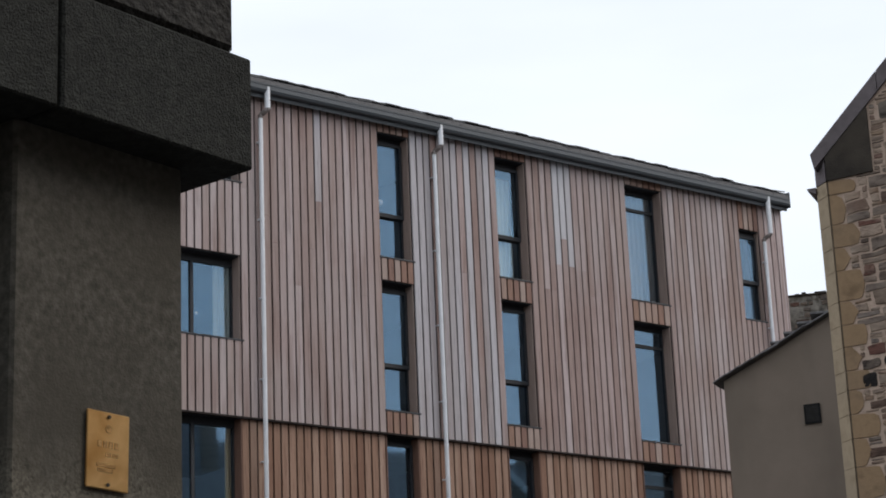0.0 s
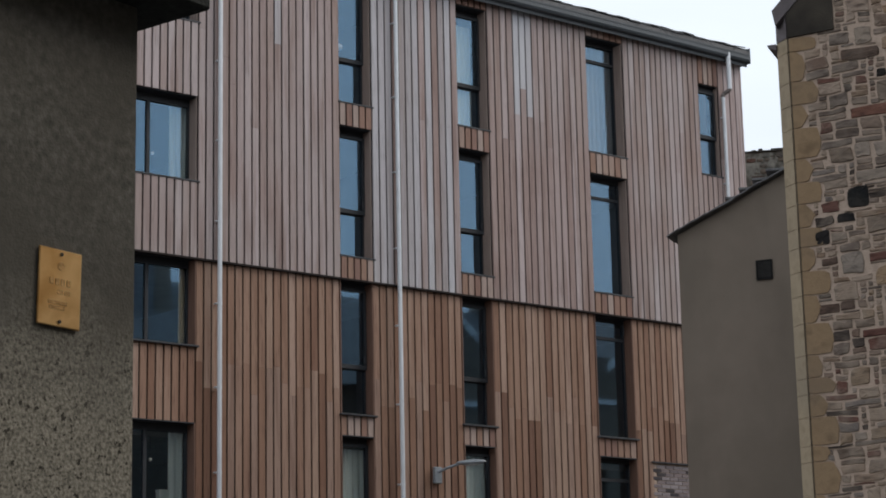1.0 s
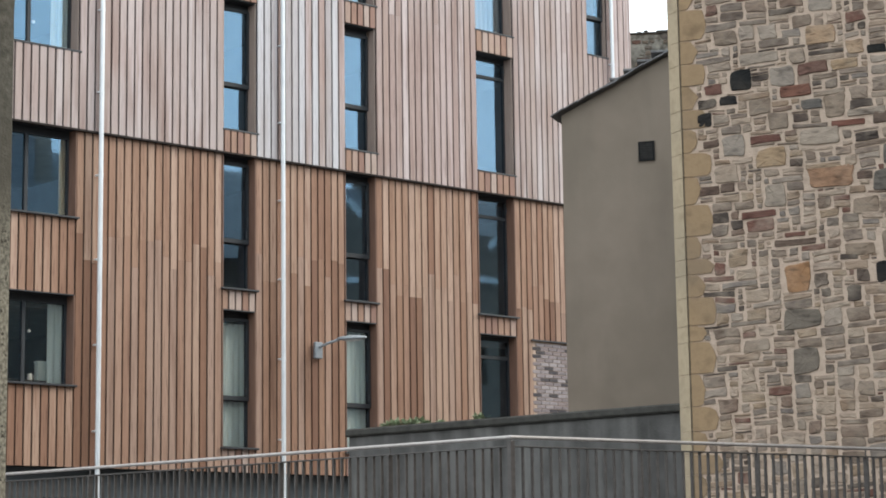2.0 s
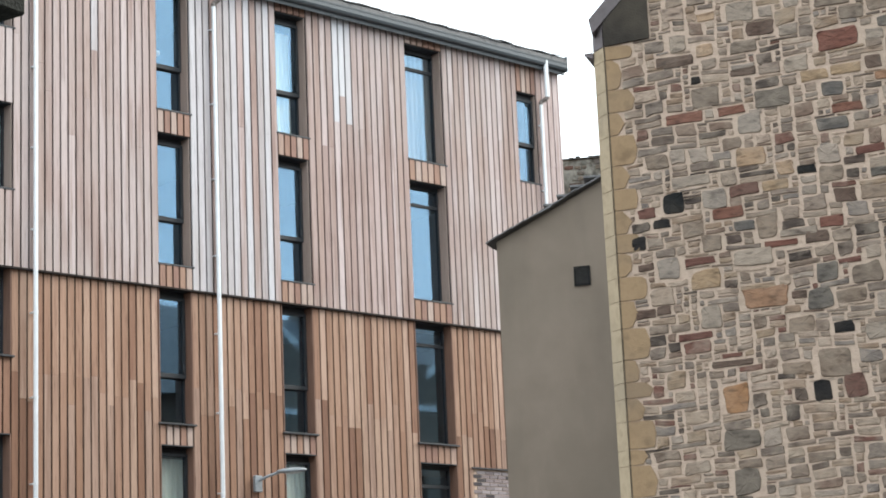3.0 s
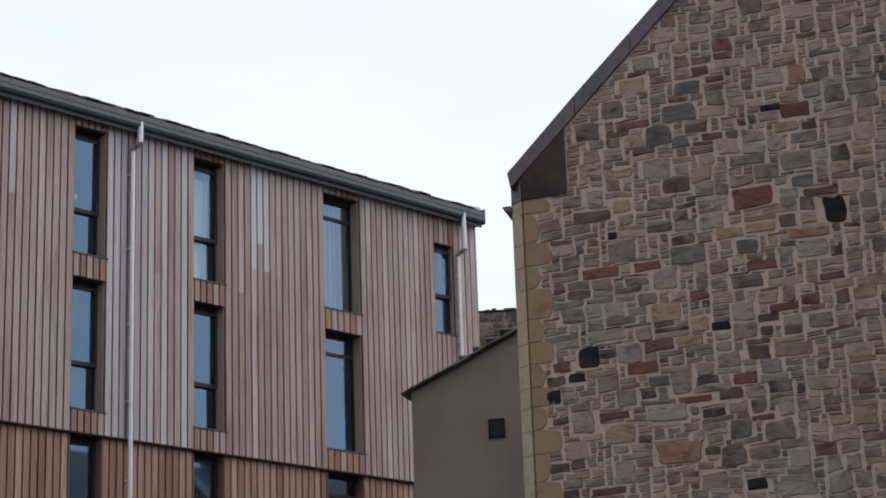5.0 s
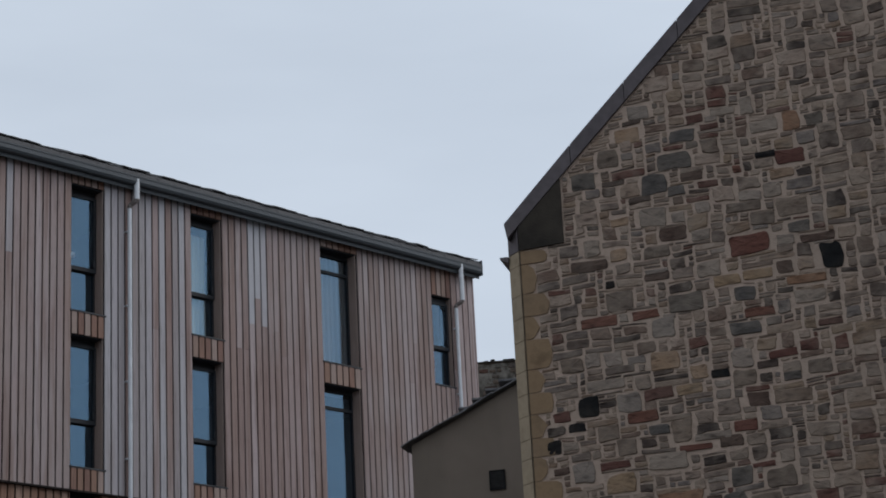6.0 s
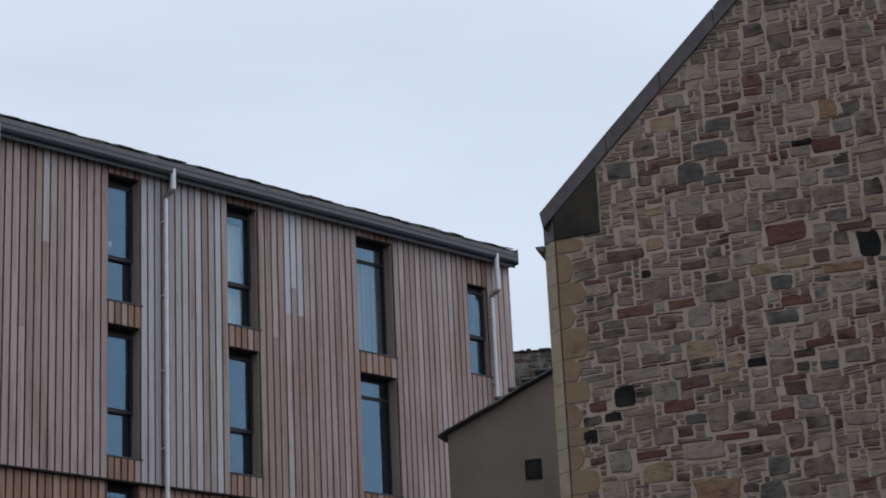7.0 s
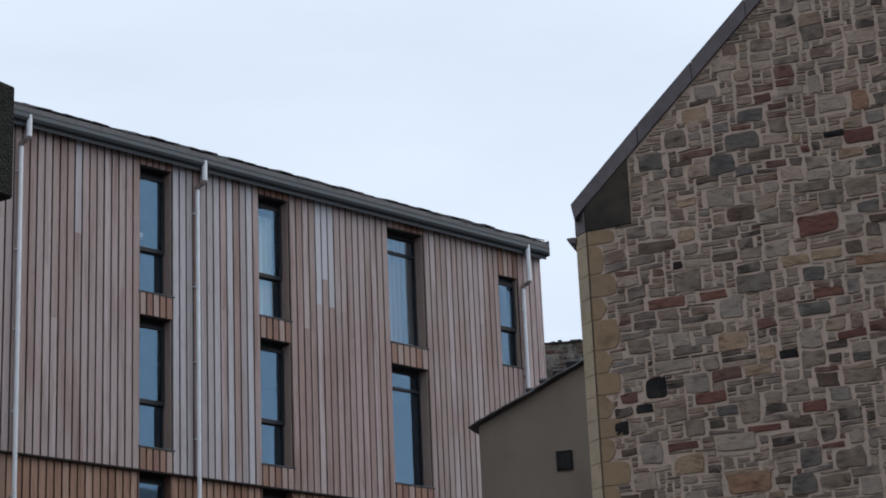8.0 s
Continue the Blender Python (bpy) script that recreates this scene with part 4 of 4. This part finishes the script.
# stones that stand out, by kind: along the wall, height, width and height of the stone
TAN_STONES = [(1.3, 9.93, 0.31, 0.16), (2.94, 9.25, 0.28, 0.1), (1.14, 8.93, 0.21, 0.08), (1.1, 8.56, 0.22, 0.13), (2.58, 8.15, 0.31, 0.11), (2.24, 8.12, 0.31, 0.12),
              (1.5, 7.32, 0.34, 0.19), (1.87, 7.16, 0.2, 0.14), (1.75, 6.97, 0.29, 0.1), (0.94, 6.04, 0.33, 0.19)]
GREY_STONES = [(1.91, 9.83, 0.3, 0.15), (3.35, 9.82, 0.21, 0.13), (1.8, 9.55, 0.38, 0.18), (1.55, 9.3, 0.3, 0.22), (1.79, 9.2, 0.21, 0.11), (0.78, 9.44, 0.3, 0.17),
               (3.07, 8.62, 0.24, 0.11), (2.42, 7.95, 0.25, 0.13), (1.79, 7.93, 0.39, 0.18), (2.4, 7.57, 0.35, 0.14), (2.84, 7.0, 0.2, 0.08), (1.39, 6.58, 0.23, 0.1),
               (2.22, 5.99, 0.24, 0.19), (2.11, 5.71, 0.29, 0.22), (1.22, 3.89, 0.33, 0.25), (1.19, 4.32, 0.38, 0.17)]
UMBER_STONES = [(2.06, 10.01, 0.2, 0.1), (2.21, 9.9, 0.21, 0.06), (1.97, 9.35, 0.26, 0.09), (2.14, 9.24, 0.23, 0.07), (1.72, 8.72, 0.31, 0.16), (3.25, 8.48, 0.37, 0.09),
                (0.77, 8.47, 0.41, 0.12), (2.87, 8.2, 0.2, 0.14), (1.5, 8.26, 0.29, 0.08), (3.29, 7.54, 0.26, 0.07), (2.59, 7.15, 0.23, 0.08), (1.42, 6.96, 0.33, 0.11),
                (2.47, 6.79, 0.26, 0.14), (2.14, 6.37, 0.25, 0.12), (1.27, 6.44, 0.17, 0.09), (0.31, 6.23, 0.19, 0.07), (1.9, 5.78, 0.17, 0.08), (0.27, 5.73, 0.22, 0.09),
                (0.47, 5.75, 0.16, 0.08), (1.16, 5.12, 0.43, 0.07), (2.41, 4.78, 0.24, 0.22)]
OCHRE_STONES = [(3.09, 9.85, 0.21, 0.2), (3.09, 8.03, 0.43, 0.08), (1.56, 5.78, 0.5, 0.21), (1.16, 4.75, 0.29, 0.27)]
PALE_STONES = [(2.64, 10.09, 0.17, 0.2), (2.8, 9.81, 0.33, 0.14), (2.37, 10.06, 0.28, 0.08), (1.44, 10.18, 0.26, 0.15), (2.83, 9.08, 0.23, 0.15), (1.51, 8.93, 0.34, 0.19),
               (2.91, 8.49, 0.2, 0.11), (2.01, 8.67, 0.23, 0.12), (0.81, 8.66, 0.21, 0.16), (2.07, 8.28, 0.29, 0.17), (3.11, 7.84, 0.35, 0.14), (1.53, 7.68, 0.3, 0.19),
               (0.86, 7.12, 0.42, 0.1), (1.09, 6.9, 0.26, 0.19), (1.45, 6.23, 0.43, 0.17), (1.95, 6.45, 0.39, 0.07), (0.56, 6.19, 0.29, 0.23), (0.96, 5.64, 0.24, 0.24),
               (2.76, 5.32, 0.41, 0.17)]
BLACK_STONES = [(2.79, 9.49, 0.23, 0.07), (3.37, 8.27, 0.28, 0.27), (0.98, 8.23, 0.11, 0.07), (2.09, 7.11, 0.2, 0.08), (0.64, 6.9, 0.25, 0.21), (0.51, 6.69, 0.19, 0.1),
                (0.24, 6.49, 0.17, 0.14), (2.34, 5.4, 0.22, 0.12), (2.06, 4.75, 0.23, 0.18)]
RED_STONES = [(3.05, 9.43, 0.34, 0.17), (2.47, 9.36, 0.1, 0.08), (2.53, 8.5, 0.46, 0.22), (0.83, 7.82, 0.41, 0.1), (1.34, 7.85, 0.31, 0.1), (2.56, 7.73, 0.33, 0.09),
              (2.76, 7.25, 0.31, 0.08), (0.35, 6.82, 0.2, 0.1), (1.22, 6.73, 0.35, 0.11), (2.3, 6.52, 0.27, 0.1), (1.76, 6.34, 0.34, 0.06), (0.89, 6.24, 0.33, 0.08),
              (2.45, 6.09, 0.24, 0.05), (0.79, 5.44, 0.37, 0.07), (2.89, 5.09, 0.31, 0.1)]
BROWN_STONES = [(1.07, 9.68, 0.26, 0.21), (3.02, 8.84, 0.35, 0.16), (2.5, 8.93, 0.39, 0.12), (2.69, 8.77, 0.27, 0.13), (1.08, 8.03, 0.32, 0.18), (1.52, 8.54, 0.29, 0.12),
                (0.5, 7.37, 0.27, 0.15), (2.34, 7.04, 0.28, 0.16), (3.12, 7.08, 0.27, 0.16), (2.83, 6.79, 0.41, 0.14), (0.84, 6.6, 0.25, 0.17), (1.63, 6.53, 0.24, 0.24),
                (1.04, 6.43, 0.25, 0.17), (2.62, 5.95, 0.32, 0.19), (2.44, 5.72, 0.32, 0.12), (1.9, 5.46, 0.28, 0.17), (2.22, 5.03, 0.39, 0.29), (2.77, 4.9, 0.24, 0.19),
                (1.82, 5.01, 0.32, 0.12)]

near_count = 0


def warped(vs, cx, cz):
    """Bends the stone with the slow drift of the courses, so that no joint runs quite straight."""
    out = []
    for x, y, z in vs:
        q = Vector(((cx + x) * 0.9, (cz + z) * 1.3, 3.0))
        f = Vector(((cx + x) * 6.0, (cz + z) * 6.0, 9.0))
        out.append((x + 0.012 * noise.noise(f), y, z + 0.05 * noise.noise(q + Vector((31, 7, 0))) + 0.014 * noise.noise(f + Vector((5, 17, 0)))))
    return out


for mat, rows in ((M_BLACK, BLACK_STONES), (M_RED, RED_STONES), (M_UMBER, UMBER_STONES), (M_BROWN, OCHRE_STONES), (M_GREYST, GREY_STONES),
                  (M_TAN, TAN_STONES), (M_PALE, PALE_STONES), (M_DUN, BROWN_STONES)):
    for x, z, w, h in rows:
        claim(x - w / 2 - 0.012, x + w / 2 + 0.012, z - h / 2 - 0.012, z + h / 2 + 0.012)
        vs, fs = stone_mesh(w * 1.03, h * 1.06, 0.013 + g.uniform(-0.002, 0.004), g)
        ob = new("rubble_stone", fix_mesh("rubble_stone", vs, fs, mat))
        ob.parent = gable_face
        ob.location = (x, 0, z)
        ob.rotation_euler = (0, -0.045 + g.uniform(-0.025, 0.025), 0)
        near_count += 1

# the rest: blocks, flat stones, small stones and thin pinnings, laid from the foot up
SORTS = (((0.17, 0.34), (0.11, 0.19)), ((0.16, 0.40), (0.05, 0.10)), ((0.07, 0.15), (0.05, 0.10)), ((0.09, 0.22), (0.03, 0.04)))
rest_v, rest_f = [], []
for k in range(NZ):
    i = 0
    while i < NX:
        if taken[i, k]:
            i += 1
            continue
        run = 1
        while i + run < NX and not taken[i + run, k] and run < 16:
            run += 1
        (wa, wb), (ha, hb) = g.choices(SORTS, (3.4, 4.4, 1.7, 1.1))[0]
        w, h = max(2, round(g.uniform(wa, wb) / CW)), max(1, round(g.uniform(ha, hb) / CH))
        if w > run or run - w == 1:
            w = run
        h = max(1, min(h, round(w * CW * 0.9 / CH), NZ - k))
        while h > 1 and taken[i:i + w, k:k + h].any():
            h -= 1
        taken[i:i + w, k:k + h] = True
        if w <= 1:
            i += w
            continue
        cx, cz = (i + w / 2) * CW, STONE_FOOT + (k + h / 2) * CH
        gap = g.uniform(0.012, 0.025)
        vs, fs = stone_mesh(max(0.03, w * CW - gap), max(0.016, h * CH - gap * 0.8), 0.008 + 0.0012 * min(w, h) + g.uniform(-0.003, 0.004), g)
        tilt = -0.045 + g.uniform(-0.03, 0.03)
        vs = warped(vs, cx, cz)
        if cx < 3.0 and 5.4 < cz < 9.8 and w * h >= 20 and near_count < 296:
            ob = new("rubble_stone", fix_mesh("rubble_stone", vs, fs, M_RUBBLE))
            ob.parent = gable_face
            ob.location = (cx, 0, cz)
            ob.rotation_euler = (0, tilt, 0)
            near_count += 1
        else:
            ca, sa = math.cos(tilt), math.sin(tilt)
            n0 = len(rest_v)
            rest_v += [(cx + x * ca + z * sa, y, cz - x * sa + z * ca) for x, y, z in vs]
            rest_f += [tuple(n0 + q for q in f) for f in fs]
        i += w
ob = new("rubble", fix_mesh("rubble", rest_v, rest_f, M_RUBBLE_FAR))
ob.parent = gable
tagged(ob, "mixed rubble stones in pale mortar", kind="stuff")

# ---- vent in the rendered wall ----
vent = empty("wall_vent", "square black louvred vent set in the rendered wall", "vent", at=RE @ Matrix.Translation((1.26, 0, 7.80)))
part("frame", pierced(-0.118, 0.118, -0.142, 0.142, -0.03, -0.001, [(-0.096, 0.096, -0.12, 0.12)]), M_VENT, vent)
part("backing", boxed(-0.1, 0.1, -0.006, -0.001, -0.124, 0.124), M_VENT, vent)
for i in range(7):
    z = -0.102 + 0.034 * i
    part("slat", boxed(-0.096, 0.096, -0.004, 0.004, -0.017, 0.017, 0, Matrix.Translation((0, -0.016, z)) @ pose(0, 0, 0, 40)), M_SLAT, vent)

# ---- old rubble wall and slates seen in the gap behind ----
OW = pose(35.6, 33.2, 0, 0, 0, -50)
old = empty("old_rubble_wall", "old dark rubble gable wall with a rough coping", "wall", at=OW)
part("wall_core", boxed(-1.6, 2.6, 0, 0.5, 0, 14.62), M_OLDWALL, old)
for kz in range(13):
    x = -1.6
    while x < 2.5:
        w, h = g.uniform(0.12, 0.36), 0.13
        vs, fs = stone_mesh(w - 0.02, h * g.uniform(0.7, 1.0) - 0.02, 0.02, g)
        if g.random() < 0.45:
            x += w
            continue
        o = new("rubble_stone", fix_mesh("rubble_stone", vs, fs, g.choice((M_UMBER, M_GREYST, M_GREYST, M_OLDWALL))))
        o.parent = old
        o.location = (x + w / 2, 0, 14.55 - 0.135 * kz + g.uniform(-0.02, 0.02))
        x += w
part("coping_bed", boxed(-1.6, 2.6, -0.05, 0.55, 14.622, 14.66, 0.01), M_COPE, old)
x = -1.6
while x < 2.5:
    w = g.uniform(0.1, 0.3)
    part("cope_stone", boxed(x, x + w, -0.04, 0.5, 14.661, 14.675 + g.uniform(0, 0.035), 0.006), M_COPE, old)
    x += w + g.uniform(0.0, 0.25)
heap = empty("slate_roof_edge", "stepped dark slate roof edge beside the old wall", "roof", at=pose(25.9, 24.0, 0.62, 0, 0, -50))
part("roof_slab", prism([(-0.4, 7.0), (1.2, 7.0), (1.2, 10.55), (-0.4, 9.55)], 0, 0.5), M_SLATE, heap)
for i in range(4):
    part("slate", boxed(-0.5 + 0.24 * i, -0.12 + 0.24 * i, -0.08, 0.5, 9.62 + 0.15 * i, 9.66 + 0.15 * i, 0.006, None), M_SLATE, heap)

# ---- plaque ----
pl = empty("wall_plaque", "polished brass plaque screwed to the dark pier", "plaque", at=PI @ Matrix.Translation((-0.353, -0.004, 2.99)) @ pose(0, 0, 0, 0, 1.2, 0))
part("plate", boxed(-0.091, 0.091, -0.010, 0.0, -0.128, 0.128, 0.003), M_BRASS, pl)
for z in (0.112, -0.112):
    part("screw", tube([(0, -0.0105, z), (0, -0.0145, z)], 0.006, 12), M_SCREW, pl)
for k in range(4):
    part("engraved_mark", boxed(-0.046 + 0.024 * k, -0.030 + 0.024 * k, -0.0112, -0.0098, 0.009, 0.030), M_BRASS_DARK, pl)
for x0, x1, z in ((-0.012, 0.012, -0.014), (0.018, 0.042, -0.014), (-0.05, 0.03, -0.050), (-0.045, 0.02, -0.066)):
    part("engraved_mark", boxed(x0, x1, -0.0112, -0.0098, z - 0.006, z + 0.006), M_BRASS_DARK, pl)
part("crest", tube([(0, -0.0098, 0.072), (0, -0.0113, 0.072)], 0.014, 18), M_BRASS_DARK, pl, "dull round crest")

# ---- curtains and small things behind the panes ----
def curtain(x0, x1, z0, z1, mat, label):
    vs, fs = [], []
    n = max(8, int((x1 - x0) / 0.025))
    for layer in (0, 0.004):
        for i in range(n + 1):
            x = x0 + (x1 - x0) * i / n
            y = FRONT + 0.29 + 0.022 * math.sin(i * 1.25) + 0.008 * math.sin(i * 0.37) + layer
            vs += [(x, y, z0), (x, y, z1)]
    m = 2 * (n + 1)
    for i in range(n):
        a = 2 * i
        fs += [(a, a + 2, a + 3, a + 1), (m + a, m + a + 1, m + a + 3, m + a + 2)]
    me = bpy.data.meshes.new("curtain")
    me.from_pydata(vs, [], fs)
    me.materials.append(mat)
    return tagged(new("curtain", me), label, "curtain", "window curtains")


curtain(20.75, 21.35, 4.06, 6.2, M_CURTAIN, "pale blue-grey curtain drawn across the window")
curtain(23.45, 24.08, 4.06, 6.25, M_CURTAIN, "pale blue-grey curtain drawn across the window")
curtain(17.42, 17.80, 10.45, 11.80, M_CURTAIN, "pale curtain half drawn beside the dark frame")
curtain(17.45, 17.72, 4.95, 6.30, M_CURTAIN, "pale curtain half drawn beside the dark frame")
curtain(17.62, 17.76, 7.70, 9.02, M_CREAM, "narrow cream curtain gathered at the window edge")
curtain(26.72, 27.56, 12.38, 14.6, M_BLIND, "pale grey blind let down behind the window")
curtain(23.45, 24.0, 12.36, 14.4, M_CURTAIN, "pale blue-grey curtain drawn across the window")
for x, z in ((20.99, 13.50), (17.14, 10.92), (17.16, 5.80)):
    gl = empty("globe_lamp", "small unlit white globe lamp behind the window", "lamp", "globe lamps")
    bm = bmesh.new()
    bmesh.ops.create_uvsphere(bm, u_segments=14, v_segments=8, radius=0.06 if z > 12 else 0.03)
    bm.transform(Matrix.Translation((x, FRONT + 0.36, z)))
    part("globe", bm, M_WHITE, gl, smooth=True)
    part("cord", tube([(x, FRONT + 0.36, z + 0.02), (x, FRONT + 0.36, 14.74 if z > 12 else (11.75 if z > 8 else 6.17))], 0.004, 6), M_FRAME, gl)

# things standing on the inner sill of the low wide window
shelf = empty("window_shelf", "narrow dark shelf behind the window panes", "shelf")
part("board", boxed(16.36, 17.72, FRONT + 0.33, FRONT + 0.55, 4.985, 5.01, 0.004), M_SILL, shelf)
part("bracket", boxed(16.6, 16.63, FRONT + 0.33, FRONT + 0.5, 4.90, 4.984), M_SILL, shelf)
part("bracket", boxed(17.45, 17.48, FRONT + 0.33, FRONT + 0.5, 4.90, 4.984), M_SILL, shelf)
cup = empty("drinking_cup", "white cup standing on the shelf behind the pane", "cup")
part("bowl", tube([(17.22, FRONT + 0.42, 5.011), (17.22, FRONT + 0.42, 5.03), (17.22, FRONT + 0.42, 5.12)], 0.042, 16), M_WHITE, cup, smooth=False)
part("cup_handle", tube([(17.255, FRONT + 0.42, 5.10), (17.292, FRONT + 0.42, 5.085), (17.292, FRONT + 0.42, 5.05), (17.255, FRONT + 0.42, 5.035)], 0.007, 8), M_WHITE, cup)
carton = empty("storage_carton", "pale blue-grey carton standing behind the pane", "box")
part("carton_body", boxed(17.36, 17.62, FRONT + 0.40, FRONT + 0.52, 5.011, 5.30, 0.006), M_CURTAIN, carton)
part("carton_lid", boxed(17.352, 17.628, FRONT + 0.392, FRONT + 0.528, 5.301, 5.335, 0.006), M_CURTAIN, carton)
